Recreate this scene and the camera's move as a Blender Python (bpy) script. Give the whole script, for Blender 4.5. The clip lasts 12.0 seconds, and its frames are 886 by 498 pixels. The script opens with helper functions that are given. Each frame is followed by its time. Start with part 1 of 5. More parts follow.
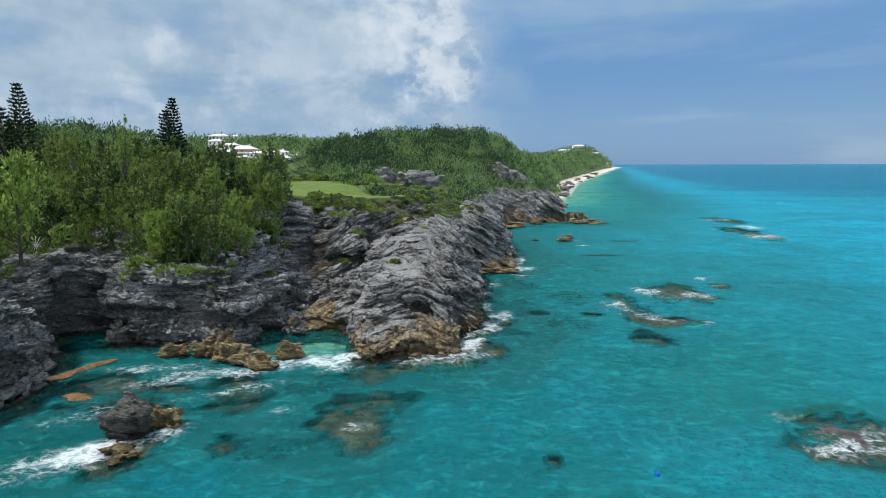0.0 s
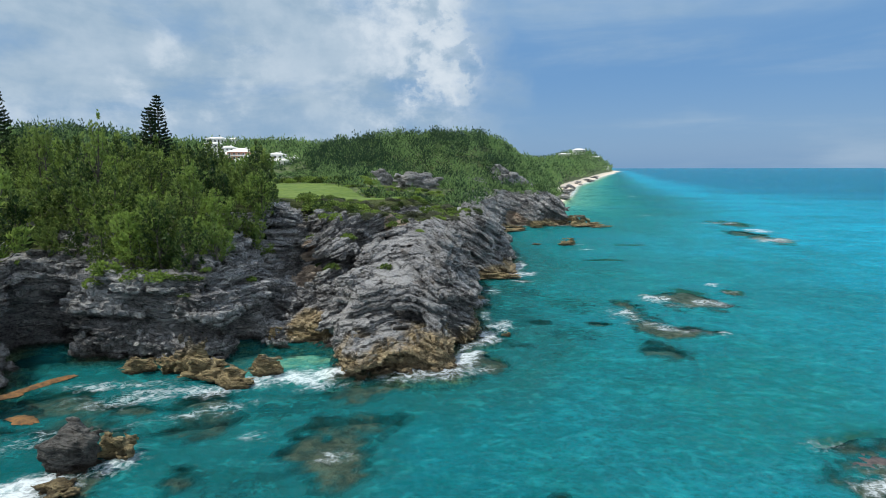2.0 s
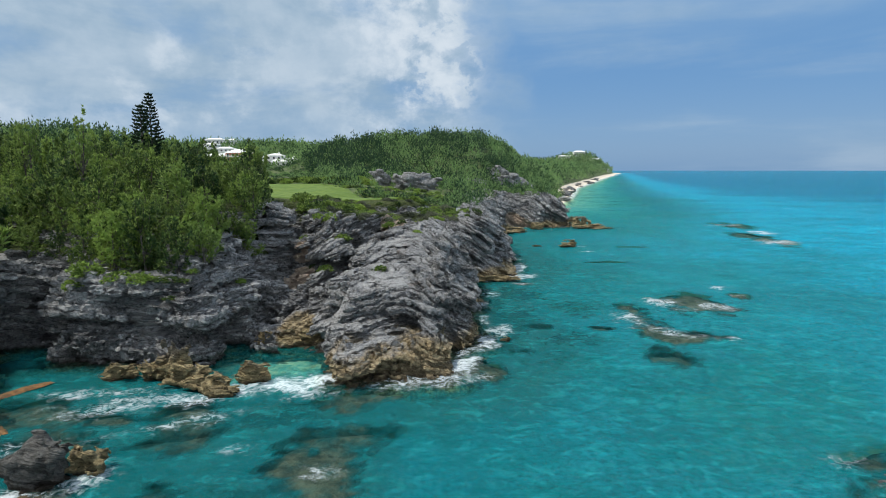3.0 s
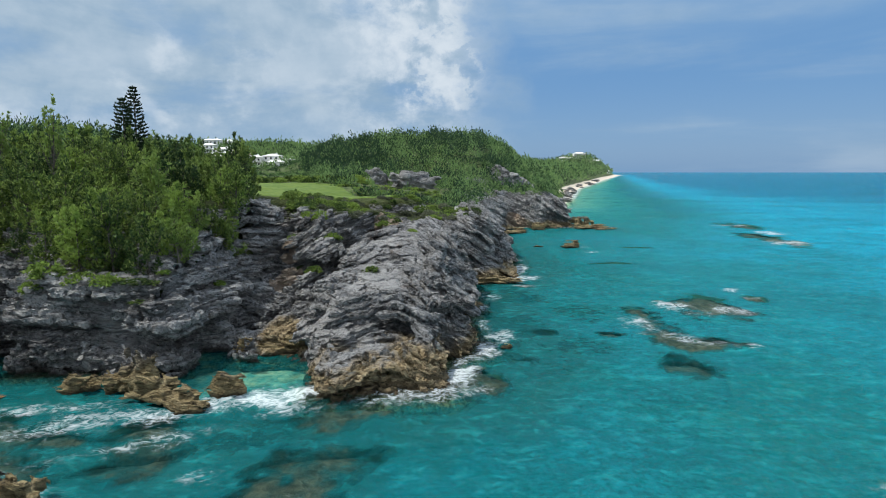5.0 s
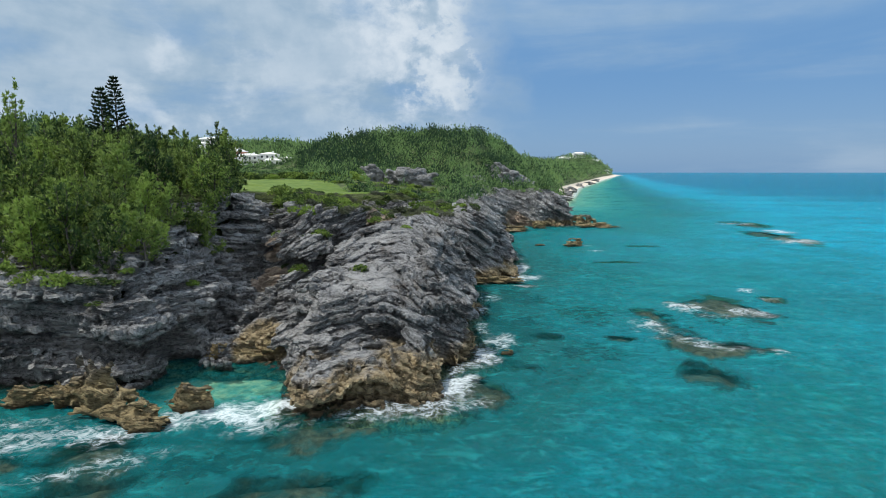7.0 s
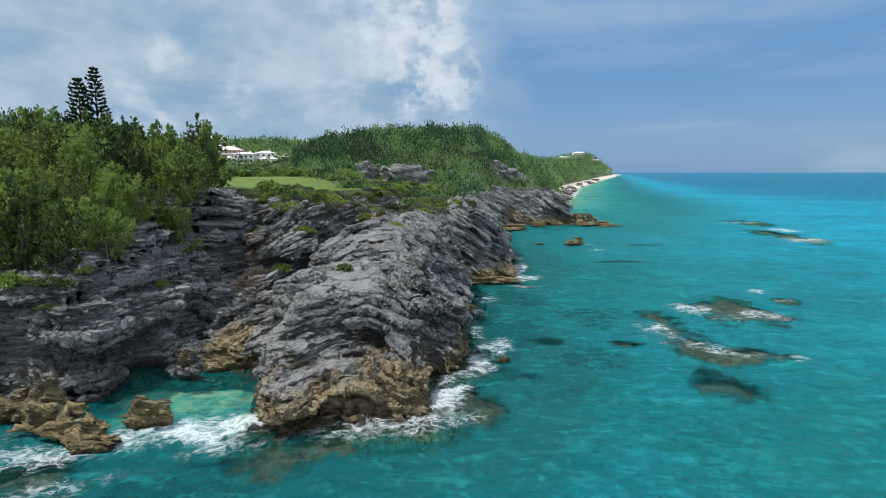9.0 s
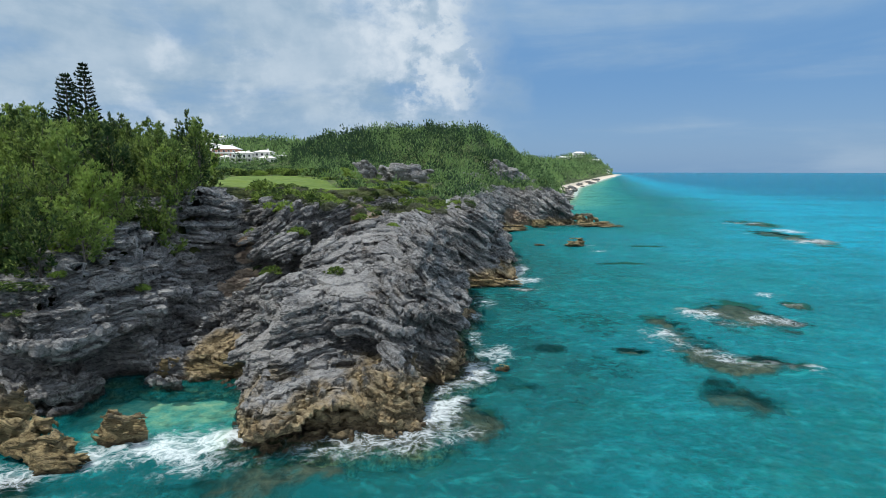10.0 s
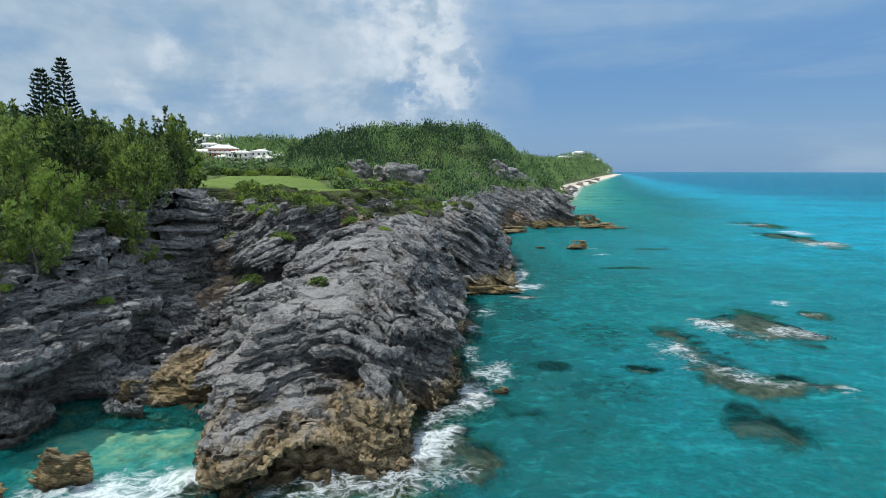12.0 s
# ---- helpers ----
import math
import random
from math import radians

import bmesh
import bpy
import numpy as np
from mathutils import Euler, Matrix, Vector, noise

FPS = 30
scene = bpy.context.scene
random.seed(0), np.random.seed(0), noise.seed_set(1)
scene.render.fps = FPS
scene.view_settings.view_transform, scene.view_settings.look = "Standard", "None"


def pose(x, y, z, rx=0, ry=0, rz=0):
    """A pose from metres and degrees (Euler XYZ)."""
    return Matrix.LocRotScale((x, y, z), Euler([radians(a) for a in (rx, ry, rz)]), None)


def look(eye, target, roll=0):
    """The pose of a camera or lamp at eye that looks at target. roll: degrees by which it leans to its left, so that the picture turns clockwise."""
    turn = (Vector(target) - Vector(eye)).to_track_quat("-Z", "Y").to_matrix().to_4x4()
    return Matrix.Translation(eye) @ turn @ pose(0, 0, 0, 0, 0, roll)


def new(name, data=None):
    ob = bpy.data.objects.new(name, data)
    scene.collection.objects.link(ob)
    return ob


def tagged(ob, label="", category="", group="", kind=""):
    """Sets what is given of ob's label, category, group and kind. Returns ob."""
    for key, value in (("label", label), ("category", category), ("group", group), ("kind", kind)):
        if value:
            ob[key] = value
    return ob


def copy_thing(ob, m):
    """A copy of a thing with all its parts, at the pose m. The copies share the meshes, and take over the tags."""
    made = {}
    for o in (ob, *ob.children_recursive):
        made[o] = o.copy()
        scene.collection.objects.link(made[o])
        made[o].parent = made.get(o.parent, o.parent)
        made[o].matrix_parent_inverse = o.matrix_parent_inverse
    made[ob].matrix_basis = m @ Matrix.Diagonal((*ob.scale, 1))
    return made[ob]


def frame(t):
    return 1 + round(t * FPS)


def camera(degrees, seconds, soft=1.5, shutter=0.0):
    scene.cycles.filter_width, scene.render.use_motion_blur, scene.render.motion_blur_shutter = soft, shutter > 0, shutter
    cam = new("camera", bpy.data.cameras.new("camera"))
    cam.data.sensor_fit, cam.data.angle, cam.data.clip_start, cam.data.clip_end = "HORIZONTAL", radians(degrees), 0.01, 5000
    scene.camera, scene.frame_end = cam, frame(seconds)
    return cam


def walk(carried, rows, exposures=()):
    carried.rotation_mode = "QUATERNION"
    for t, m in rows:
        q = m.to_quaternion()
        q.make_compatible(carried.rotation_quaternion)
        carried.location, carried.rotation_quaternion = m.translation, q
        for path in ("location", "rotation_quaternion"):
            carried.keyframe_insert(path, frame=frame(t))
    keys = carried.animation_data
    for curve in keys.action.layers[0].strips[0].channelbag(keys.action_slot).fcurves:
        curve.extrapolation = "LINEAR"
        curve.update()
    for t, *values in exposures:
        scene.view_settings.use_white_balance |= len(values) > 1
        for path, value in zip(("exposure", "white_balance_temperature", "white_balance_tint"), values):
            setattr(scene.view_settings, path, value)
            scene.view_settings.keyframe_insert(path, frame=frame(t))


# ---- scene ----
cam = camera(78.0, 12.0, soft=0.7)
PATH = [
    (0, (1.097, -0.312, 21.607), (1.075, 1.663, 21.294), -0.1),
    (0.5, (1.32, 1.021, 21.394), (1.297, 2.997, 21.085), -0.1),
    (1, (1.476, 2.403, 21.255), (1.454, 4.379, 20.951), -0.1),
    (1.5, (1.633, 3.804, 21.096), (1.61, 5.781, 20.794), -0.1),
    (2, (1.795, 5.194, 20.829), (1.772, 7.171, 20.53), -0.1),
    (2.5, (1.988, 6.502, 20.568), (1.965, 8.48, 20.274), -0.1),
    (3, (2.122, 7.884, 20.323), (2.099, 9.863, 20.031), -0.0),
    (5, (2.531, 12.99, 19.281), (2.508, 14.969, 18.996), 0.0),
    (5.5, (2.651, 14.386, 19.023), (2.628, 16.365, 18.739), 0.0),
    (6, (2.822, 15.633, 18.709), (2.8, 17.613, 18.425), 0.0),
    (6.5, (2.949, 16.861, 18.44), (2.927, 18.841, 18.156), 0.0),
    (7, (2.961, 18.331, 18.12), (2.94, 20.31, 17.836), 0.0),
    (9, (3.79, 22.767, 17.264), (3.77, 24.746, 16.98), 0.0),
    (9.5, (3.928, 24.115, 17.187), (3.907, 26.095, 16.903), 0.0),
    (10, (4.106, 25.335, 17.166), (4.086, 27.314, 16.881), 0.1),
    (10.5, (4.253, 26.504, 17.214), (4.233, 28.484, 16.929), 0.1),
    (11, (4.348, 27.706, 17.229), (4.329, 29.685, 16.943), 0.1),
    (11.5, (4.435, 28.862, 17.268), (4.417, 30.842, 16.983), 0.1),
    (12, (4.633, 29.973, 17.292), (4.614, 31.952, 17.005), 0.1),
]
walk(cam, [(t, look(eye, target, roll)) for t, eye, target, roll in PATH])

# ---- world, sun, exposure ----
SUN_AZ, SUN_EL = radians(-99), radians(62)      # azimuth from +y towards +x
sun_dir = Vector((math.sin(SUN_AZ) * math.cos(SUN_EL), math.cos(SUN_AZ) * math.cos(SUN_EL), math.sin(SUN_EL)))
sun = new("sun", bpy.data.lights.new("sun", "SUN"))
sun.data.energy, sun.data.angle, sun.data.color = 3.5, radians(1.2), (1.0, 0.95, 0.87)
sun.matrix_world = look((0, 0, 200), Vector((0, 0, 200)) - sun_dir)
scene.view_settings.exposure = 0.0


class Nodes:
    """Short hand for building a node tree."""

    def __init__(self, tree):
        self.tree = tree
        tree.nodes.clear()

    def add(self, kind, ins=None, operation="", interpolation="", blend="", dimensions="", feature="", attribute=""):
        n = self.tree.nodes.new(kind)
        if operation:
            n.operation = operation
        if interpolation:
            n.interpolation_type = interpolation
        if blend:
            n.data_type, n.blend_type = "RGBA", blend
        if dimensions:
            n.noise_dimensions = dimensions
        if feature:
            n.feature = feature
        if attribute:
            n.attribute_name = attribute
        for k, v in (ins or {}).items():
            sock = n.inputs[k]
            if isinstance(v, bpy.types.NodeSocket):
                self.tree.links.new(v, sock)
            else:
                sock.default_value = v
        return n

    def math(self, op, a, b=0.0, c=0.0, clamp=False):
        n = self.add("ShaderNodeMath", operation=op)
        n.use_clamp = clamp
        for sock, v in zip(n.inputs, (a, b, c)):
            if isinstance(v, bpy.types.NodeSocket):
                self.tree.links.new(v, sock)
            else:
                sock.default_value = v
        return n.outputs[0]

    def step(self, v, lo, hi, a=0.0, b=1.0):
        n = self.add("ShaderNodeMapRange", {"Value": v, "From Min": lo, "From Max": hi, "To Min": a, "To Max": b}, interpolation="SMOOTHSTEP")
        return n.outputs[0]

    def noise(self, vec, scale, detail=4.0, rough=0.55, dist=0.0):
        n = self.add("ShaderNodeTexNoise", {"Vector": vec, "Scale": scale, "Detail": detail, "Roughness": rough, "Distortion": dist})
        return n.outputs["Fac"]

    def scaled(self, vec, sx, sy, sz, off=(0, 0, 0)):
        return self.add("ShaderNodeMapping", {"Vector": vec, "Scale": (sx, sy, sz), "Location": off}).outputs[0]

    def mix(self, fac, a, b, blend="MIX"):
        n = self.add("ShaderNodeMix", blend=blend)
        for sock, v in ((n.inputs[0], fac), (n.inputs[6], a), (n.inputs[7], b)):
            if isinstance(v, bpy.types.NodeSocket):
                self.tree.links.new(v, sock)
            else:
                sock.default_value = (*v, 1) if isinstance(v, tuple) and len(v) == 3 else v
        return n.outputs[2]

    def bump(self, height, strength, distance):
        return self.add("ShaderNodeBump", {"Height": height, "Strength": strength, "Distance": distance}).outputs[0]


def make_world():
    world = bpy.data.worlds.new("sky")
    world.use_nodes = True
    scene.world = world
    n = Nodes(world.node_tree)
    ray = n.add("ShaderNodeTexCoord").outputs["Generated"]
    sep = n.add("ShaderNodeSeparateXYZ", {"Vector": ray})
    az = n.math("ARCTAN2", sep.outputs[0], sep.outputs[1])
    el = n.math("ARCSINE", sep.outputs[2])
    sky = n.add("ShaderNodeTexSky")
    sky.sky_type, sky.sun_disc, sky.sun_elevation, sky.sun_rotation = "NISHITA", False, SUN_EL, SUN_AZ
    sky.air_density, sky.dust_density, sky.ozone_density = 1.0, 1.2, 1.6
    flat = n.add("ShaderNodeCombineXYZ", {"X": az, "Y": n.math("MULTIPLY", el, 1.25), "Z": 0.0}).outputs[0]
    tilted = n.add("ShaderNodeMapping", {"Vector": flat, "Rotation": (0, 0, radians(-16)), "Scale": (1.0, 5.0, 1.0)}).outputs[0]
    wisp = n.noise(tilted, 2.2, 6, 0.55, 0.35)
    haze = n.mix(n.step(el, 0.0, 0.17), (2.35, 4.45, 7.5), (1.55, 3.75, 7.3))
    haze = n.mix(n.step(n.math("ADD", el, n.math("MULTIPLY", n.math("SUBTRACT", wisp, 0.5), 0.16)), 0.15, 0.34), haze, (3.1, 5.3, 8.2))
    blue = n.add("ShaderNodeBackground", {"Color": n.mix(0.75, sky.outputs[0], haze), "Strength": 0.088})
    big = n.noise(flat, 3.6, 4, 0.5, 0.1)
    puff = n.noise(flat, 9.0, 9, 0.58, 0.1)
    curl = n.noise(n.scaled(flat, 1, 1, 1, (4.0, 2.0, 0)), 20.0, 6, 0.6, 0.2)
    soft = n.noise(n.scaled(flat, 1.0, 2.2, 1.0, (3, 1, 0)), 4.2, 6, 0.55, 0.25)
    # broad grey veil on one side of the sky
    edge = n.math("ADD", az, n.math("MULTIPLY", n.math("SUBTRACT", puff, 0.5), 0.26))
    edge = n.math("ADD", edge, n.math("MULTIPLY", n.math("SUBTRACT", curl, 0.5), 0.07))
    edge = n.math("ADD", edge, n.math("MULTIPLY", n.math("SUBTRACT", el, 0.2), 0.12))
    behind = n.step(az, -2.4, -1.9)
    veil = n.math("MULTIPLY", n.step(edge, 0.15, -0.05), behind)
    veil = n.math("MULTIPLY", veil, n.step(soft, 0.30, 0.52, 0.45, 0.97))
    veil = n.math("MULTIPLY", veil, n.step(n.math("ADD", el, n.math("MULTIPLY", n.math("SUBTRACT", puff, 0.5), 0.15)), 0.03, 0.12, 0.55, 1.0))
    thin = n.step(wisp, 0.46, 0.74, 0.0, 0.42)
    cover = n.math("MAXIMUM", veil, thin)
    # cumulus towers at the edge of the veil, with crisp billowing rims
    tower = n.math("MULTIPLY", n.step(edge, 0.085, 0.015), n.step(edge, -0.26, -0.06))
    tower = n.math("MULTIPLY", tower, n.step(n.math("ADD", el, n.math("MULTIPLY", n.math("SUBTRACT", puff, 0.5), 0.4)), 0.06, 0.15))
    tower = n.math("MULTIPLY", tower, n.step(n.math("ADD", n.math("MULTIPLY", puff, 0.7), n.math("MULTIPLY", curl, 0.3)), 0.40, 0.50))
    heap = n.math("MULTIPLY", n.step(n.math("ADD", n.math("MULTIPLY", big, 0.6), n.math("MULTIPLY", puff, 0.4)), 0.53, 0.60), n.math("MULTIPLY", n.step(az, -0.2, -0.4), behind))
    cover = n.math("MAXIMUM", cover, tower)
    # unseen cloud behind and overhead, added to lift the ambient light
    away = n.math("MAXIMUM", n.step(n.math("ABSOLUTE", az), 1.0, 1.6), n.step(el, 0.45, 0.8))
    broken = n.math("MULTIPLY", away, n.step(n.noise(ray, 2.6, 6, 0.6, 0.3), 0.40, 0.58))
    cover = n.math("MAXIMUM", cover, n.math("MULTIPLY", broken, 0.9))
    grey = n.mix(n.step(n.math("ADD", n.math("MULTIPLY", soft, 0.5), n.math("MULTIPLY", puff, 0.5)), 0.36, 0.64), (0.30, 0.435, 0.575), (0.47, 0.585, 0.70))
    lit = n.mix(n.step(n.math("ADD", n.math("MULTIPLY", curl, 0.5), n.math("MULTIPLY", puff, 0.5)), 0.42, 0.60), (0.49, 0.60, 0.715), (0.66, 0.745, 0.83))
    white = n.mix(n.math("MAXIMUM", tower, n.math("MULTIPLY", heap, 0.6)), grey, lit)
    # the added out-of-view cloud is extra bright, as fill for the shadows
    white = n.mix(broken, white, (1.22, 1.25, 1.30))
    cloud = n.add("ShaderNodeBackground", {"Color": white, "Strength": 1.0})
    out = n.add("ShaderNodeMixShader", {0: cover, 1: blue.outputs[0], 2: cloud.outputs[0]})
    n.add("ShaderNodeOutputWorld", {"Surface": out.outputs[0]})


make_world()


# ---- materials ----
def material(name):
    m = bpy.data.materials.new(name)
    m.use_nodes = True
    n = Nodes(m.node_tree)
    out = n.add("ShaderNodeOutputMaterial")
    pos = n.add("ShaderNodeNewGeometry").outputs["Position"]
    return m, n, out, pos


def shader(n, out, color, rough=0.8, normal=None, **more):
    ins = {"Base Color": color if isinstance(color, bpy.types.NodeSocket) else (*color, 1), "Roughness": rough}
    if normal is not None:
        ins["Normal"] = normal
    ins.update(more)
    p = n.add("ShaderNodeBsdfPrincipled", ins)
    n.tree.links.new(p.outputs[0], out.inputs[0])
    return p


def rock_material(name, dark, light, tan, tan_top=2.4, soil=True):
    """Bedded limestone: grey above, tan and pitted in the splash zone, with thin beds."""
    m, n, out, pos = material(name)
    z = n.add("ShaderNodeSeparateXYZ", {"Vector": pos}).outputs[2]
    bed = n.add("ShaderNodeAttribute", attribute="bed").outputs["Fac"]
    b1 = n.add("ShaderNodeTexNoise", {"W": bed, "Scale": 3.2, "Detail": 5.0, "Roughness": 0.7}, dimensions="1D").outputs["Fac"]
    warp = n.math("ADD", bed, n.math("MULTIPLY", n.noise(pos, 0.9, 3), 0.5))
    b2 = n.add("ShaderNodeTexNoise", {"W": warp, "Scale": 5.0, "Detail": 5.0, "Roughness": 0.7}, dimensions="1D").outputs["Fac"]
    patch = n.noise(pos, 0.22, 5, 0.6)
    grain = n.noise(pos, 2.6, 8, 0.72)
    pits = n.noise(n.scaled(pos, 1.0, 1.0, 1.8), 1.3, 7, 0.72, 0.5)
    fac = n.math("ADD", n.math("MULTIPLY", b1, 0.28), n.math("ADD", n.math("MULTIPLY", patch, 0.45), n.math("MULTIPLY", grain, 0.45)))
    col = n.mix(n.step(fac, 0.42, 0.70), dark, light)
    warm = n.mix(n.step(pits, 0.35, 0.65), (tan[0] * 0.5, tan[1] * 0.47, tan[2] * 0.42), tan)
    low = n.math("ADD", z, n.math("MULTIPLY", n.math("SUBTRACT", patch, 0.5), 5.0))
    warm_here = n.add("ShaderNodeAttribute", attribute="worn").outputs["Fac"]
    low = n.math("ADD", low, n.math("MULTIPLY", n.math("SUBTRACT", 1.0, warm_here), 5.5))
    col = n.mix(n.step(low, tan_top + 0.7, tan_top - 0.7), col, warm)
    # crevice shade painted near-black where beds and pits sink in the bump
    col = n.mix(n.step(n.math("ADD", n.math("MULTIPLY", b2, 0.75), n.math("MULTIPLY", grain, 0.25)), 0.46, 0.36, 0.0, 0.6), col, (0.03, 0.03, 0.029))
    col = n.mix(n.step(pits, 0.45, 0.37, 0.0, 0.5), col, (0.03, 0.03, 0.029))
    rust = n.step(n.noise(pos, 0.35, 4, 0.6), 0.60, 0.75, 0, 0.4)
    col = n.mix(rust, col, (0.20, 0.135, 0.09))
    wet = n.step(n.math("ADD", z, n.math("MULTIPLY", grain, 0.5)), 0.75, 0.3)
    col = n.mix(n.math("MULTIPLY", wet, 0.85), col, (0.035, 0.024, 0.014))
    col = n.mix(n.step(z, -0.15, -0.6), col, n.mix(n.step(grain, 0.4, 0.6), (0.16, 0.16, 0.10), (0.42, 0.41, 0.30)))
    if soil:
        turf = n.add("ShaderNodeAttribute", attribute="soil").outputs["Fac"]
        turf = n.math("ADD", turf, n.math("MULTIPLY", n.math("SUBTRACT", pits, 0.5), 0.9))
        earth = n.mix(n.step(grain, 0.4, 0.6), (0.05, 0.075, 0.02), (0.11, 0.13, 0.045))
        col = n.mix(n.step(turf, 0.45, 0.6), col, earth)
        sandy = n.add("ShaderNodeAttribute", attribute="sandy").outputs["Fac"]
        col = n.mix(n.step(n.math("ADD", sandy, n.math("MULTIPLY", n.math("SUBTRACT", pits, 0.5), 0.8)), 0.45, 0.6), col, (0.52, 0.42, 0.33))
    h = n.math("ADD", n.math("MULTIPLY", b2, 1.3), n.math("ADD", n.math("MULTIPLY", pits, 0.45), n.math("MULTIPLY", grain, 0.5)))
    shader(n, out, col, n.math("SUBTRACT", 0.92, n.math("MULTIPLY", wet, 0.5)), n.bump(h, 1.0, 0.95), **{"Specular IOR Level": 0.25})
    return m


def leaf_material(name, dark, bright, tip=(0.16, 0.19, 0.03)):
    m, n, out, pos = material(name)
    island = n.add("ShaderNodeNewGeometry").outputs["Random Per Island"]
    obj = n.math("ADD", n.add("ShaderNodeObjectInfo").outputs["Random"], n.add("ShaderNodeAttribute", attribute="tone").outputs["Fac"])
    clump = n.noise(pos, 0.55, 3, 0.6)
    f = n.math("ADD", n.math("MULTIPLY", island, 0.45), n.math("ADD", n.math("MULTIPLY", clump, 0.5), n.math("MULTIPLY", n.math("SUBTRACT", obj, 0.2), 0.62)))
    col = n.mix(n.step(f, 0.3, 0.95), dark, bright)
    col = n.mix(n.step(n.math("ADD", island, n.math("MULTIPLY", clump, 0.5)), 1.05, 1.35, 0, 0.6), col, tip)
    a = n.add("ShaderNodeBsdfPrincipled", {"Base Color": col, "Roughness": 0.55, "Specular IOR Level": 0.25})
    b = n.add("ShaderNodeBsdfTranslucent", {"Color": col})
    mix = n.add("ShaderNodeMixShader", {0: 0.45, 1: a.outputs[0], 2: b.outputs[0]})
    n.tree.links.new(mix.outputs[0], out.inputs[0])
    return m


def plain_material(name, a, b, scale=2.0, rough=0.8, strength=0.2, dist=0.05, **more):
    m, n, out, pos = material(name)
    f = n.math("ADD", n.math("MULTIPLY", n.noise(pos, scale, 5), 0.6), n.math("MULTIPLY", n.noise(pos, scale * 0.17, 3), 0.4))
    shader(n, out, n.mix(n.step(f, 0.38, 0.64), a, b), rough, n.bump(n.noise(pos, scale * 2, 5), strength, dist), **more)
    return m


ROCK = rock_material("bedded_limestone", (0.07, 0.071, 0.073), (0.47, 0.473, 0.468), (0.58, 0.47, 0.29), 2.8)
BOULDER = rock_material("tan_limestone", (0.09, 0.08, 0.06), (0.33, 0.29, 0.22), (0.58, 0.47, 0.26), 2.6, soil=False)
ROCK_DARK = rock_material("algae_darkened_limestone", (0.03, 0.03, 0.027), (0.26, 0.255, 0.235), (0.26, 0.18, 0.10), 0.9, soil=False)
REEF = plain_material("reef_rock", (0.022, 0.019, 0.02), (0.105, 0.085, 0.078), 1.4, 0.7, 0.8, 0.3)
LEAF = leaf_material("casuarina_leaf", (0.030, 0.065, 0.025), (0.235, 0.335, 0.085), (0.42, 0.49, 0.15))
LEAF_B = leaf_material("buttonwood_leaf", (0.038, 0.075, 0.026), (0.28, 0.40, 0.09), (0.45, 0.54, 0.15))
LEAF_DARK = leaf_material("pine_leaf", (0.006, 0.016, 0.008), (0.022, 0.045, 0.018), (0.03, 0.05, 0.02))
LEAF_FAR = leaf_material("woodland_leaf", (0.03, 0.07, 0.034), (0.21, 0.335, 0.12), (0.28, 0.37, 0.13))
LEAF_GREY = leaf_material("grey_scrub_leaf", (0.07, 0.085, 0.055), (0.19, 0.21, 0.14), (0.26, 0.26, 0.20))
BARK = plain_material("bark", (0.05, 0.043, 0.036), (0.14, 0.125, 0.108), 6.0, 0.9, 0.5, 0.05)
LAWN = plain_material("mown_grass", (0.078, 0.14, 0.016), (0.12, 0.182, 0.022), 0.7, 0.9, 0.4, 0.04)
WHITE = plain_material("white_limewash", (0.72, 0.72, 0.70), (0.82, 0.82, 0.80), 0.6, 0.7, 0.05, 0.01)
CREAM = plain_material("cream_render", (0.62, 0.55, 0.40), (0.70, 0.63, 0.48), 0.6, 0.8, 0.05, 0.01)
CORAL = plain_material("coral_render", (0.46, 0.20, 0.13), (0.54, 0.26, 0.17), 0.6, 0.8, 0.05, 0.01)
GLASSY = plain_material("dark_window", (0.03, 0.035, 0.045), (0.06, 0.07, 0.085), 0.5, 0.12, 0.0, 0.01)
WEED = plain_material("sargassum", (0.08, 0.042, 0.014), (0.24, 0.12, 0.035), 3.0, 0.8, 0.6, 0.1)
BLUE = plain_material("blue_plastic", (0.01, 0.10, 0.55), (0.015, 0.13, 0.62), 3.0, 0.35, 0.05, 0.01)
STEEL = plain_material("pale_metal", (0.50, 0.50, 0.48), (0.62, 0.62, 0.60), 4.0, 0.45, 0.05, 0.01)


def ground_material():
    m, n, out, pos = material("ground")
    z = n.add("ShaderNodeSeparateXYZ", {"Vector": pos}).outputs[2]
    a = n.noise(pos, 0.5, 6, 0.6)
    b = n.noise(pos, 0.06, 4, 0.6)
    sand = n.mix(n.step(b, 0.35, 0.65), (0.62, 0.54, 0.43), (0.70, 0.62, 0.52))
    weed = n.step(n.math("ADD", n.math("MULTIPLY", a, 0.4), n.math("MULTIPLY", b, 0.6)), 0.53, 0.62, 0, 0.85)
    rocky = n.add("ShaderNodeAttribute", attribute="rocky").outputs["Fac"]
    c = n.noise(pos, 0.28, 6, 0.65)
    weed = n.math("MAXIMUM", weed, n.step(n.math("ADD", n.math("MULTIPLY", rocky, 0.55), c), 0.62, 0.80))
    bed = n.mix(weed, (0.55, 0.52, 0.40), n.mix(n.step(a, 0.4, 0.62), (0.045, 0.038, 0.026), (0.13, 0.11, 0.07)))
    grass = n.mix(n.step(a, 0.4, 0.6), (0.035, 0.06, 0.015), (0.10, 0.13, 0.04))
    zz = n.math("ADD", z, n.math("MULTIPLY", a, 1.2))
    col = n.mix(n.step(zz, 0.2, 0.6), bed, sand)
    col = n.mix(n.step(zz, 2.6, 3.6), col, grass)
    shader(n, out, col, 0.95, n.bump(a, 0.6, 0.3))
    return m


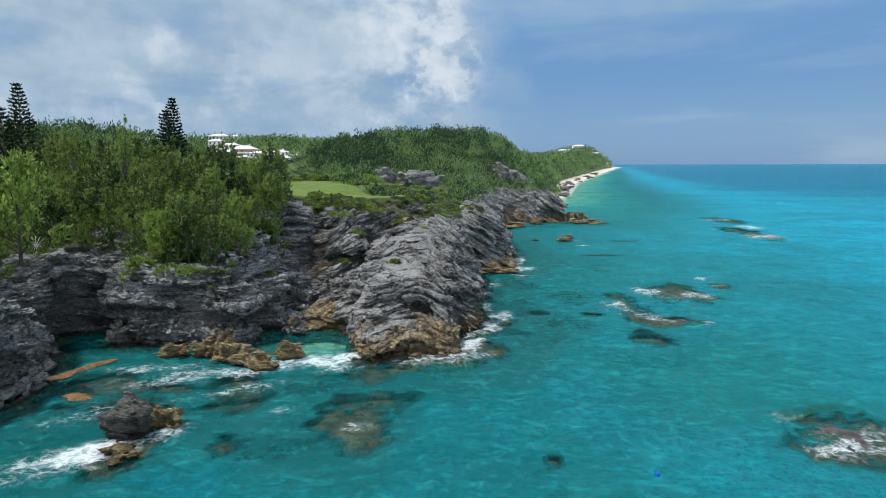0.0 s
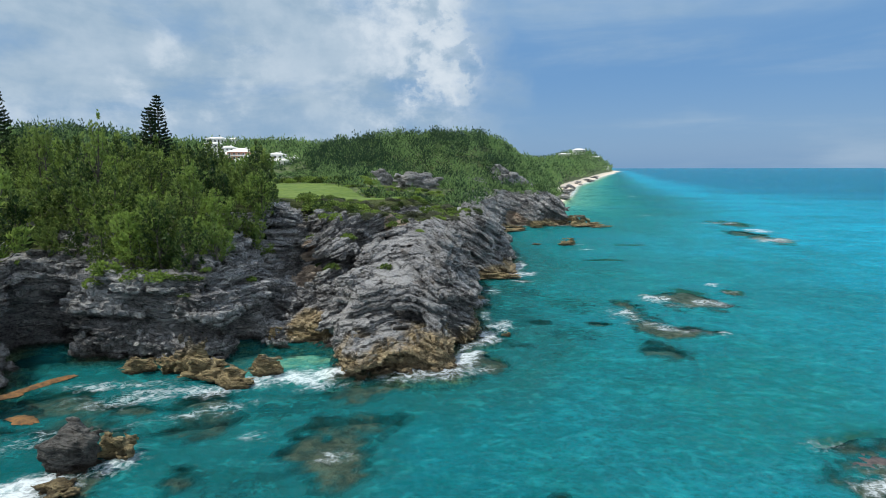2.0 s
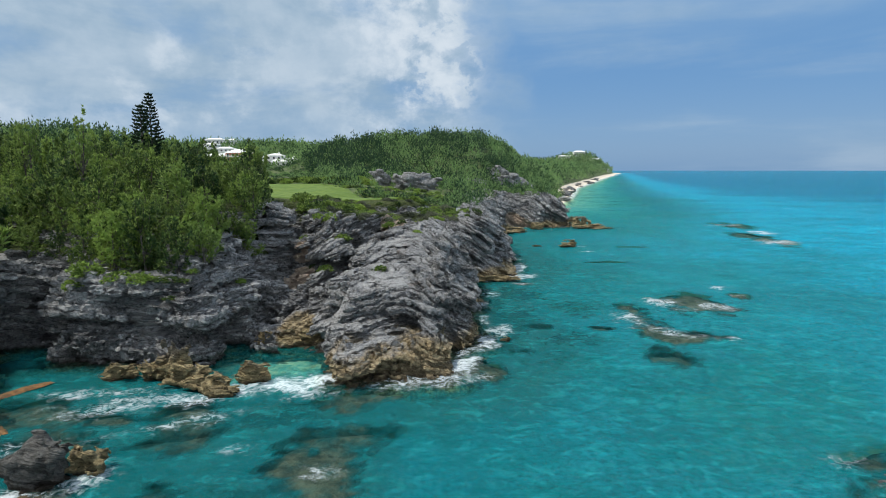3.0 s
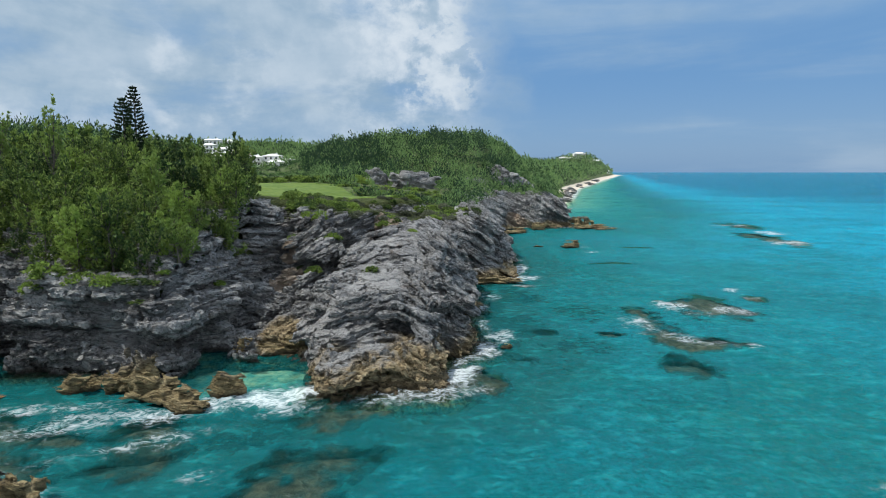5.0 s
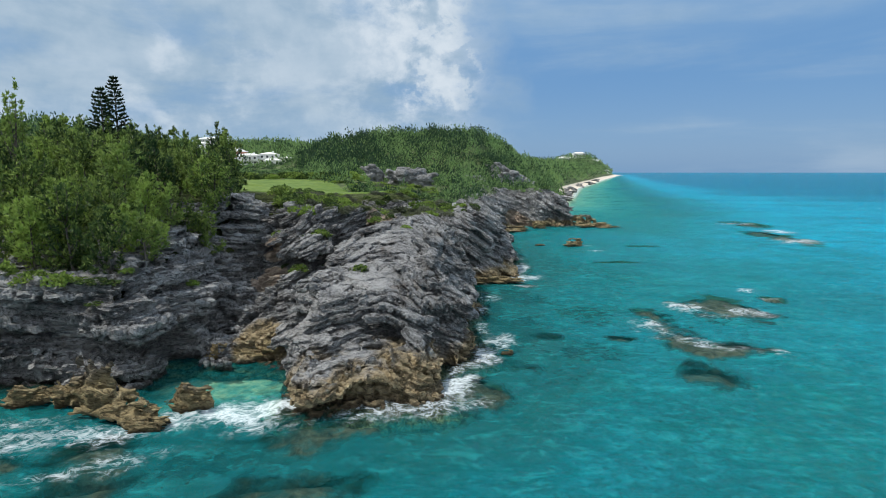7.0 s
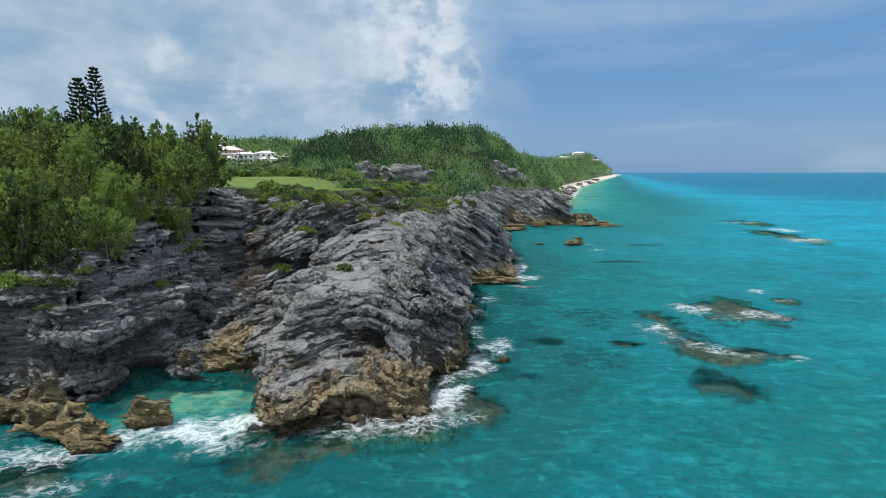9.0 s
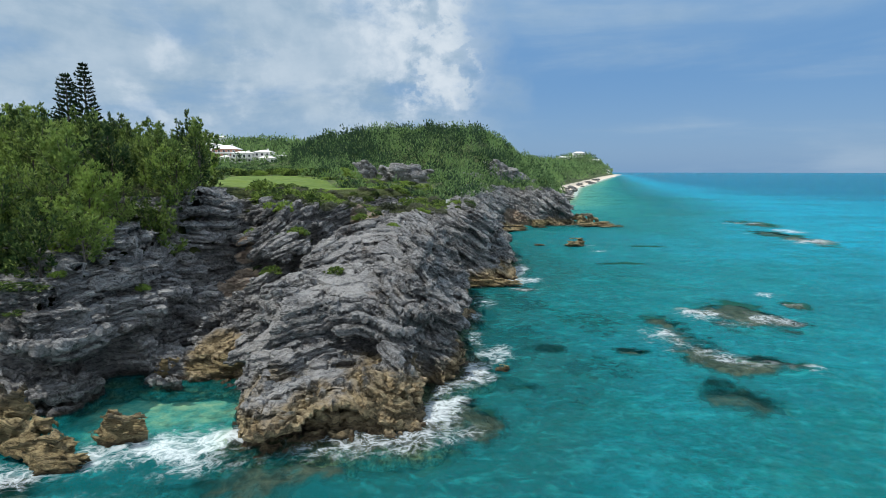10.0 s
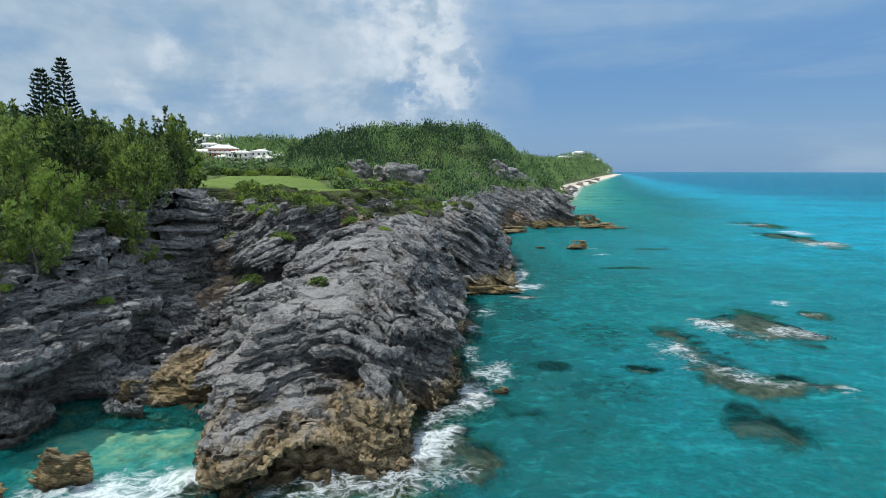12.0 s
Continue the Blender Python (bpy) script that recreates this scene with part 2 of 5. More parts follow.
GROUND = ground_material()


def water_material():
    m, n, out, pos = material("sea_water")
    depth = n.add("ShaderNodeAttribute", attribute="depth").outputs["Fac"]
    ragged = n.math("MULTIPLY", n.math("SUBTRACT", n.noise(pos, 0.75, 7, 0.68, 0.4), 0.5), n.step(depth, 3.2, 1.4, 0.0, 3.2))
    depth = n.math("MAXIMUM", n.math("ADD", depth, n.math("MULTIPLY", ragged, n.step(depth, 0.0, 0.7))), 0.0)
    foam = n.add("ShaderNodeAttribute", attribute="foam").outputs["Fac"]
    ripple = n.noise(n.scaled(pos, 1.0, 1.25, 1.0), 0.75, 7, 0.68, 0.6)
    chop = n.noise(n.scaled(pos, 1.0, 1.5, 1.0, (7, 3, 0)), 0.13, 4, 0.6, 0.4)
    patch = n.noise(n.scaled(pos, 0.6, 1.0, 1.0), 0.035, 5, 0.6, 0.5)
    far = n.noise(n.scaled(pos, 0.25, 1.0, 1.0, (5, 2, 0)), 0.012, 5, 0.6)
    fine = n.noise(n.scaled(pos, 1.0, 1.2, 1.0, (2, 6, 0)), 2.1, 5, 0.68, 0.5)
    mid = n.mix(n.step(depth, 1.8, 5.0), (0.004, 0.19, 0.192), (0.004, 0.46, 0.74))
    rocky = n.add("ShaderNodeAttribute", attribute="rocky").outputs["Fac"]
    weedy = n.step(n.math("ADD", n.math("MULTIPLY", rocky, 0.9), n.math("MULTIPLY", n.noise(pos, 0.3, 6, 0.66, 0.5), 0.9)), 0.62, 1.05, 0.0, 0.75)
    mid = n.mix(weedy, mid, (0.012, 0.12, 0.112))
    mid = n.mix(n.step(n.math("ADD", depth, n.math("MULTIPLY", far, 9.0)), 8.2, 16.0), mid, (0.004, 0.17, 0.38))
    col = n.mix(n.step(patch, 0.42, 0.68, 0, 0.45), mid, (0.004, 0.12, 0.15))
    # wavelet shading put into the colour: dark troughs of chop, ripple and fine
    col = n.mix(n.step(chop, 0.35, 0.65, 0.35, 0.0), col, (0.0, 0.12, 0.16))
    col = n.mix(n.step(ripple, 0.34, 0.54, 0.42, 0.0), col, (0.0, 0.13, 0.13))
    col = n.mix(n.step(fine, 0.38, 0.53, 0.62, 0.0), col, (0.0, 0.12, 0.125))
    # pale crests stand in for sky reflected off the wavelets
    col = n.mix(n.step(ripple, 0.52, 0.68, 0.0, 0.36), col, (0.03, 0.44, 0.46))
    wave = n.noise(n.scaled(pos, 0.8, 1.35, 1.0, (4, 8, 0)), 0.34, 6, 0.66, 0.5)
    # same painted dark trough and bright crest for the longer waves
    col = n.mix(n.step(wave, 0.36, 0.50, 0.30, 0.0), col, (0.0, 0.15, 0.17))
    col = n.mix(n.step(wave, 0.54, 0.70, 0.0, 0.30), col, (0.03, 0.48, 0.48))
    band = n.noise(n.scaled(pos, 0.3, 1.0, 1.0, (9, 1, 0)), 0.02, 6, 0.65, 0.2)
    out_there = n.step(n.add("ShaderNodeSeparateXYZ", {"Vector": pos}).outputs[1], 120, 420)
    col = n.mix(n.math("MULTIPLY", out_there, n.step(band, 0.47, 0.62, 0.0, 0.6)), col, (0.0, 0.16, 0.30))
    h = n.math("ADD", n.math("MULTIPLY", fine, 0.16), n.math("ADD", n.math("MULTIPLY", ripple, 0.35), chop))
    normal = n.bump(h, 1.0, 2.4)
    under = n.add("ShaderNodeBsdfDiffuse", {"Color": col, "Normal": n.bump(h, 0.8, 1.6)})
    shine = n.add("ShaderNodeBsdfGlossy", {"Color": (1, 1, 1, 1), "Roughness": 0.22, "Normal": normal})
    gloss = n.math("MULTIPLY", n.add("ShaderNodeFresnel", {"IOR": 1.33, "Normal": normal}).outputs[0], 0.55)
    body = n.add("ShaderNodeMixShader", {0: gloss, 1: under.outputs[0], 2: shine.outputs[0]})
    clear = n.add("ShaderNodeBsdfTransparent", {"Color": n.mix(n.step(depth, 0.2, 1.6), (0.80, 0.97, 0.82), (0.24, 0.82, 0.88))})
    cloudy = n.step(depth, -0.2, 2.8, 0.04, 0.88)
    sea = n.add("ShaderNodeMixShader", {0: cloudy, 1: clear.outputs[0], 2: body.outputs[0]})
    # broken, lacy foam
    froth = n.noise(pos, 1.1, 7, 0.66, 0.6)
    vein = n.math("ABSOLUTE", n.math("SUBTRACT", n.noise(n.scaled(pos, 1, 1.3, 1, (3, 9, 0)), 0.9, 5, 0.62, 0.9), 0.5))
    lacy = n.math("ADD", n.step(vein, 0.11, 0.0, 0, 0.24), n.math("MULTIPLY", froth, 0.95))
    fac = n.step(n.math("ADD", n.math("MULTIPLY", foam, 0.62), n.math("MULTIPLY", lacy, 0.75)), 0.62, 1.22)
    fac = n.math("MULTIPLY", fac, n.step(foam, 0.02, 0.18))
    white = n.add("ShaderNodeBsdfPrincipled", {"Base Color": (0.70, 0.78, 0.81, 1), "Roughness": 0.8, "Normal": n.bump(froth, 0.35, 0.25)})
    ahead = n.add("ShaderNodeSeparateXYZ", {"Vector": pos}).outputs[1]
    caps = n.step(n.noise(n.scaled(pos, 0.45, 1.6, 1.0, (1, 4, 0)), 0.17, 4, 0.62, 0.3), 0.685, 0.75)
    fac = n.math("MAXIMUM", fac, n.math("MULTIPLY", caps, n.step(ahead, 110, 300, 0.0, 0.75)))
    top = n.add("ShaderNodeMixShader", {0: n.math("MULTIPLY", fac, 0.9), 1: sea.outputs[0], 2: white.outputs[0]})
    n.tree.links.new(top.outputs[0], out.inputs[0])
    return m


WATER = water_material()


# ---- shape of the land ----
rng = np.random.default_rng(7)
LATTICE = rng.random((64, 64, 64)).astype(np.float32)


def vnoise(x, y, z=0.0):
    """Smooth value noise in 0..1 on arrays."""
    x, y, z = np.broadcast_arrays(np.asarray(x, np.float32), np.asarray(y, np.float32), np.asarray(z, np.float32))
    i, j, k = np.floor(x).astype(np.int32), np.floor(y).astype(np.int32), np.floor(z).astype(np.int32)
    u, v, w = x - i, y - j, z - k
    u, v, w = u * u * (3 - 2 * u), v * v * (3 - 2 * v), w * w * (3 - 2 * w)
    i0, j0, k0, i1, j1, k1 = i & 63, j & 63, k & 63, (i + 1) & 63, (j + 1) & 63, (k + 1) & 63
    a = LATTICE[i0, j0, k0] * (1 - u) + LATTICE[i1, j0, k0] * u
    b = LATTICE[i0, j1, k0] * (1 - u) + LATTICE[i1, j1, k0] * u
    c = LATTICE[i0, j0, k1] * (1 - u) + LATTICE[i1, j0, k1] * u
    d = LATTICE[i0, j1, k1] * (1 - u) + LATTICE[i1, j1, k1] * u
    return (a * (1 - v) + b * v) * (1 - w) + (c * (1 - v) + d * v) * w


def fractal(x, y, z=0.0, octaves=4, gain=0.5):
    total, amp, norm = 0.0, 1.0, 0.0
    for o in range(octaves):
        total = total + amp * vnoise(np.asarray(x) * 2 ** o + 17.3 * o, np.asarray(y) * 2 ** o + 5.1 * o, np.asarray(z) * 2 ** o)
        norm += amp
        amp *= gain
    return total / norm


def ss(v, lo, hi):
    t = np.clip((v - lo) / (hi - lo), 0, 1)
    return t * t * (3 - 2 * t)


# shoreline, from the near cove round the headland to the far cape
SHORE = np.array([(-120, -40), (-60, 0), (-44, 36), (-39.5, 46), (-39, 52), (-43, 57), (-48, 66), (-43, 69), (-38.5, 62), (-32, 62.2),
                  (-25.5, 62.0), (-23.6, 62.5), (-22.6, 66.5), (-21, 68), (-14, 68.2), (-10.8, 67.6), (-10.0, 63), (-9.0, 57.6), (-4.4, 57.0), (2.0, 57.6), (3.2, 60.4), (2.4, 65.2),
                  (4.0, 67.2), (7.2, 69.2), (6.2, 73), (5.2, 80), (6.4, 89), (5.2, 104.5), (12.5, 107.5), (14.9, 117), (16, 130), (16, 149), (18.4, 177), (23.7, 200),
                  (32, 197), (44, 199), (46, 218), (58, 290), (80, 365), (130, 562), (255, 940), (690, 2230),
                  (720, 2330), (600, 2700), (-3000, 2700), (-3000, -40)], float)


def outline_distance(points, x, y):
    """Metres inside a closed outline, negative outside it."""
    best = np.full(x.shape, 1e18)
    inside = np.zeros(x.shape, bool)
    points = np.asarray(points, float)
    for (ax, ay), (bx, by) in zip(points, np.roll(points, -1, 0)):
        ex, ey = bx - ax, by - ay
        t = np.clip(((x - ax) * ex + (y - ay) * ey) / (ex * ex + ey * ey), 0, 1)
        best = np.minimum(best, (x - ax - t * ex) ** 2 + (y - ay - t * ey) ** 2)
        cross = (ay > y) != (by > y)
        with np.errstate(divide="ignore", invalid="ignore"):
            at = ax + (y - ay) * ex / (ey if ey else 1e-9)
        inside ^= cross & (x < at)
    return np.where(inside, 1, -1) * np.sqrt(best)


def shore_distance(x, y):
    """Metres inland from the shoreline, negative out at sea."""
    return outline_distance(SHORE, x, y)


# heights of the rock's upper surface
LEVELS_COVE = [(-60, 45, 13), (-46, 48, 9.5), (-44, 54, 8), (-55, 70, 10), (-36, 61, 8.0), (-27, 61, 8.4), (-30, 70, 10), (-25, 68, 9),
               (-23, 77, 12.8), (-26, 86, 14.6), (-45, 85, 13), (-60, 100, 16), (-35, 100, 15), (-22, 98, 14), (-80, 60, 14)]
LEVELS_HEAD = [(-15.4, 87, 12.6), (-12.5, 92, 12.4), (-15, 103, 13.4), (-10.5, 66, 4.8), (-6, 61.5, 2.4), (0, 61.5, 2.4), (-4, 74, 7.2), (-10, 80, 7.6), (-4, 88, 8.6), (-9, 87, 8.0),
               (-11, 99, 11.8), (0, 103, 9.5), (-7.7, 109, 10.5), (4, 117, 10.6), (3, 130, 11.3), (-10, 125, 13.4), (-30, 120, 13.8),
               (9, 142, 10), (7, 165, 10.5), (-10, 180, 13.6), (-40, 180, 14), (34, 212, 11.2), (20, 215, 11.6), (43, 204, 9.2), (44, 215, 9.8), (27, 203, 9.8)]


def level(x, y):
    num, den = 0.0, 0.0
    for px, py, pz in LEVELS_COVE + LEVELS_HEAD:
        w = 1.0 / ((x - px) ** 2 + (y - py) ** 2 + 4.0) ** 2.6
        num, den = num + w * pz, den + w
    return num / den


# great steps of the near rock: outline, a point on the top (x, y, z), slopes along x and y, softness of the rim
TERRACES = [
    # wave-cut foot of the headland, and the small nose beside it
    ([(-10.0, 61), (-8.8, 57.2), (-3, 56.4), (2.4, 57.2), (3.6, 60.8), (2.4, 66), (-9.8, 66.5)], (-3, 59, 2.7), -0.06, 0.22, 0.3),
    ([(0, 65), (3.8, 66.8), (7.4, 69.0), (6.8, 72.8), (2, 75.5)], (4, 70, 3.4), -0.25, 0.25, 0.4),
    # long tongue of beds that runs down to the foot
    ([(-13.0, 69.5), (-12.6, 66.6), (-10.6, 64.6), (-8, 64.0), (-5, 66.4), (-1, 68), (1.6, 69.5), (3.4, 71.5), (3.6, 76), (3.0, 83.5), (-3, 85.5), (-8.8, 82), (-11.6, 76), (-13.2, 72)], (-8, 65, 6.2), 0.0, 0.08, 0.35),
    ([(-3.4, 70.8), (-0.4, 70), (1.2, 72), (2.2, 75), (2.2, 82), (-3.5, 83), (-6, 77), (-5.2, 71)], (-1, 72, 7.2), 0.05, 0.05, 0.5),
    # second ridge behind it
    ([(-11.4, 84.6), (-8.6, 80.6), (-3, 81.6), (3.6, 84), (4.6, 92), (3, 99), (-6.5, 101), (-9.6, 97)], (-6, 84, 8.3), 0.02, 0.09, 0.6),
    # seaward shoulder, falling to the outer nose
    ([(-9.2, 103), (-6, 96), (0, 90.5), (3.6, 89.5), (4.6, 98), (5.4, 104.5), (10.5, 107.6), (14, 117), (14, 125), (-16, 125)], (-2, 100, 9.7), -0.13, 0.055, 0.9),
    # upper block with the fence posts, its ledge and the broken blocks under it
    ([(-21.6, 101), (-21.0, 96), (-18.6, 93), (-15.6, 93.6), (-13.8, 97), (-12.4, 101), (-8.2, 105.5), (-10, 118), (-26, 118)], (-15, 96, 12.0), -0.04, 0.05, 0.4),
    ([(-21.6, 91.4), (-19.8, 88.8), (-17, 86.6), (-14, 86.2), (-12.8, 88.5), (-14.6, 94), (-20.4, 97)], (-18, 88, 8.8), -0.06, 0.14, 0.35),
    ([(-21.2, 86.6), (-18.6, 83.4), (-15.0, 82.6), (-13.4, 84.6), (-13.6, 88.5), (-20.6, 90.5)], (-19, 86, 4.9), -0.04, 0.05, 0.35),
    ([(-19.6, 80.5), (-16.4, 77.8), (-13.6, 78.4), (-12.4, 82.2), (-15, 84.4), (-19.0, 84.6)], (-16, 80, 3.9), 0.15, 0.08, 0.3),
    ([(-16.4, 75.6), (-13.4, 73.0), (-11.0, 74.0), (-11.4, 79), (-14.6, 79.4)], (-13.6, 76, 4.4), 0.16, 0.08, 0.3),
    # tan fallen ledges at the head of the pool
    ([(-18.2, 69.6), (-15.6, 68.0), (-12.2, 68.4), (-11.2, 71.5), (-13.2, 74), (-17, 73.6)], (-15, 69.5, 1.6), 0.05, 0.5, 0.5),
    # cliff over the pool in two tiers
    ([(-47, 60), (-41.4, 62.2), (-38.4, 61.0), (-33, 60.8), (-29.6, 59.6), (-25.8, 59.0), (-22.8, 60.6), (-22.4, 66.4), (-21.8, 72), (-22.2, 80), (-22.8, 88), (-22.8, 99), (-60, 110), (-60, 70)], (-26, 62, 6.2), -0.05, 0.02, 0.3),
    ([(-47, 61), (-41.4, 63.4), (-38.0, 62.4), (-33, 62.0), (-29.6, 61.2), (-25.8, 60.6), (-24.8, 62.6), (-25.0, 67), (-24.8, 72), (-25.0, 80), (-25.2, 90), (-24.2, 99), (-60, 110), (-60, 70)], (-26, 62, 8.6), -0.03, 0.02, 0.3),
    ([(-44, 79), (-33, 74), (-29.6, 69.6), (-27.4, 69.4), (-26.4, 72), (-26.2, 80), (-26.0, 90), (-25, 99), (-60, 110)], (-26, 70, 10.4), -0.03, 0.03, 1.4),
    ([(-60, 78), (-46, 75), (-38, 74), (-31, 73.8), (-28.6, 74.4), (-27.2, 76), (-26.6, 79), (-26.8, 83), (-27.4, 87), (-26, 99), (-60, 112)], (-26, 76, 12.9), -0.02, 0.05, 2.4),
    ([(-60, 90), (-38, 84), (-29, 82.4), (-26, 84.4), (-25.4, 89), (-25, 99), (-60, 114)], (-27, 87, 14.6), -0.02, 0.02, 1.8),
]


def stepped(x, y):
    """Upper surface of the near rock: ledges that rise in steep steps."""
    wx = x + (fractal(x * 0.28, y * 0.28, 11.0, 3) - 0.5) * 2.4
    wy = y + (fractal(x * 0.28 + 30, y * 0.28, 12.0, 3) - 0.5) * 2.4
    top = np.interp(y, (60, 68, 79, 87, 95, 102, 108, 114), (0.3, 0.5, 1.6, 3.8, 6.0, 6.6, 10, 11)) * (0.25 + 0.75 * ss(x, 3, -7))
    for points, (px, py, pz), sx, sy, rim in TERRACES:
        d = outline_distance(points, wx, wy)
        h = pz + sx * (x - px) + sy * (y - py)
        top = np.maximum(top, top + (h - top) * ss(d, -rim, rim))
    return top


def land(x, y):
    """Height of the ground and sea bed."""
    d = shore_distance(x, y)
    wob = d + (fractal(x * 0.22, y * 0.22, 3.3, 3) - 0.5) * 2.4 * ss(y, 400, 150)
    top = level(x, y) + (fractal(x * 0.12, y * 0.12, 1.7, 4) - 0.5) * 2.2
    near = (x > -52) & (x < 20) & (y > 50) & (y < 114)
    if near.any():
        own = ss(x[near], -50, -42) * ss(y[near], 114, 105)
        top[near] = top[near] * (1 - own) + (stepped(x[near], y[near]) + (fractal(x[near] * 0.3, y[near] * 0.3, 1.7, 3) - 0.5) * 1.0) * own
    # hills behind
    x_true, x = x, x + 0.0207 * y
    side = ss(x + 0.25 * (y - 200) + 62, 0, 45)
    rise = side * (21.5 * ss(y, 195, 335) - 14 * ss(x - 0.16 * (y - 330), 27, 50) - 3.0 * ss(x + 0.12 * (y - 330), -20, -50)) * ss(y, 195, 260) + (1 - side) * 8 * ss(y, 310, 400) + (18.5 - 14.5 * side) * ss(y, 405, 570) * ss(x - 0.16 * (y - 330), 60, -20) + 6 * np.exp(-((x + 150) / 60) ** 2 - ((y - 245) / 60) ** 2)
    rise = rise + 10 * ss(x, -95, -140) * ss(y, 90, 170) * ss(y, 345, 265)
    rise = rise * (1 - 0.45 * ss(y, 800, 1500)) + 46 * np.exp(-((x - 500) / 130) ** 2 - ((y - 1950) / 330) ** 2)
    rise = rise + 3.6 * ss(y, 132, 200) * ss(x, -5, -22) * ss(y, 290, 215)
    hill = 13.5 + rise + (fractal(x * 0.02, y * 0.02, 2.2, 4) - 0.5) * 7 * ss(y, 180, 320)
    x = x_true
    coast = ss(y, 225, 300)
    hill_low = np.minimum(hill, 1.0 + 0.02 * d + 0.95 * np.maximum(0, d - 11 - 0.012 * np.maximum(0, y - 300)))
    hill = hill * (1 - coast) + hill_low * coast
    far = ss(y, 150, 205)
    top = top * (1 - far) + np.where(d < 40, np.minimum(hill, top + 0.45 * np.maximum(0, d - 8)), hill) * far
    width = 1.3 + 3.0 * ss(x, -2, 3) * ss(y, 70, 78) + 3.0 * ss(y, 105, 125) * (1 - 0.85 * ss(y, 180, 188)) + 8 * coast
    u = np.clip(wob / width, 0, 1)
    up = top * (1 - (1 - u) ** 2.2)
    basin = np.exp(-(((x + 17) / 9) ** 2 + ((y - 64) / 6) ** 2) ** 3)
    sea = np.maximum(wob * (0.55 + 2.5 * basin) - 0.2, -2.2 - 0.012 * np.minimum(np.abs(d), 900))
    sea = sea + (fractal(x * 0.09, y * 0.09, 9.1, 4) - 0.5) * 1.2 * ss(-d, 3, 12)
    sea = np.maximum(sea, -1.5 - 3 * (1 - np.exp(-(((x + 17) / 9) ** 2 + ((y - 63) / 5) ** 2) ** 3)))
    return np.where(wob > 0, up, np.minimum(sea, -0.05))


# ---- helpers for meshes ----
def mesh_of(name, verts, faces, mats, smooth=False):
    me = bpy.data.meshes.new(name)
    verts, faces = np.asarray(verts, np.float32), np.asarray(faces, np.int32)
    k = faces.shape[1]
    me.vertices.add(len(verts))
    me.vertices.foreach_set("co", verts.ravel())
    me.loops.add(faces.size)
    me.loops.foreach_set("vertex_index", faces.ravel())
    me.polygons.add(len(faces))
    me.polygons.foreach_set("loop_start", np.arange(0, faces.size, k, dtype=np.int32))
    me.polygons.foreach_set("loop_total", np.full(len(faces), k, np.int32))
    me.polygons.foreach_set("use_smooth", np.full(len(faces), smooth))
    for m in (mats if isinstance(mats, (list, tuple)) else [mats]):
        me.materials.append(m)
    me.update(calc_edges=True)
    return me


def attach(me, name, values):
    a = me.attributes.new(name, "FLOAT", "POINT")
    a.data.foreach_set("value", np.asarray(values, np.float32))


def thing(name, label, category, me=None, at=None, kind="", group=""):
    ob = new(name, me)
    if at is not None:
        ob.matrix_basis = at
    return tagged(ob, label, category, group, kind)


def part(name, data, mat, parent, label=""):
    """A bmesh or a mesh as one mesh object under a thing."""
    if isinstance(data, bmesh.types.BMesh):
        me = bpy.data.meshes.new(name)
        data.to_mesh(me)
        data.free()
    else:
        me = data
    if mat and not me.materials:
        me.materials.append(mat)
    ob = new(name, me)
    ob.parent = parent
    return tagged(ob, label)


def grid(xs, ys):
    gx, gy = np.meshgrid(xs, ys, indexing="ij")
    nx, ny = len(xs), len(ys)
    a = (np.arange(nx - 1)[:, None] * ny + np.arange(ny - 1)[None]).ravel()
    return gx.ravel(), gy.ravel(), np.stack([a, a + ny, a + ny + 1, a + 1], 1)


def graded(lo, a, b, hi, step, grow):
    """Coordinates fine from a to b and ever coarser outside."""
    mid = list(np.arange(a, b, step))
    left, right, w = [], [], step
    v = a
    while v > lo:
        w *= grow
        v -= w
        left.append(v)
    v, w = mid[-1], step
    while v < hi:
        w *= grow
        v += w
        right.append(v)
    left[-1], right[-1] = lo, hi
    return np.array(left[::-1] + mid + right)


# ---- ground and sea bed: one sheet to the horizon ----
CLIFFS = [(-26.0, 18.0, 53.0, 114.0, 0.18), (4.0, 62.0, 150.0, 236.0, 0.42), (-66.0, 20.0, 113.2, 152.0, 0.3), (-66.0, -25.4, 32.0, 114.0, 0.24)]     # coast modelled as solid rock: bounds and grain


ROCK_BLOCKS = [(-66.0, 18.0, 32.0, 152.0), (4.0, 62.0, 150.0, 236.0)]     # where solid rock stands over the sheet


def rocky_bed(x, y, d):
    """How far weed and rock cover the sea bed, 0 to 1."""
    band = ss(d, -17, -3) * ss(y, 190, 140)
    cove = ss(x, 4, -8) * ss(y, 62, 54) * ss(d, -34, -14)
    return np.clip(0.85 * np.maximum(band, cove) + (fractal(x * 0.07, y * 0.07, 5.5, 3) - 0.5) * 1.2 * np.maximum(band, cove), 0, 1)


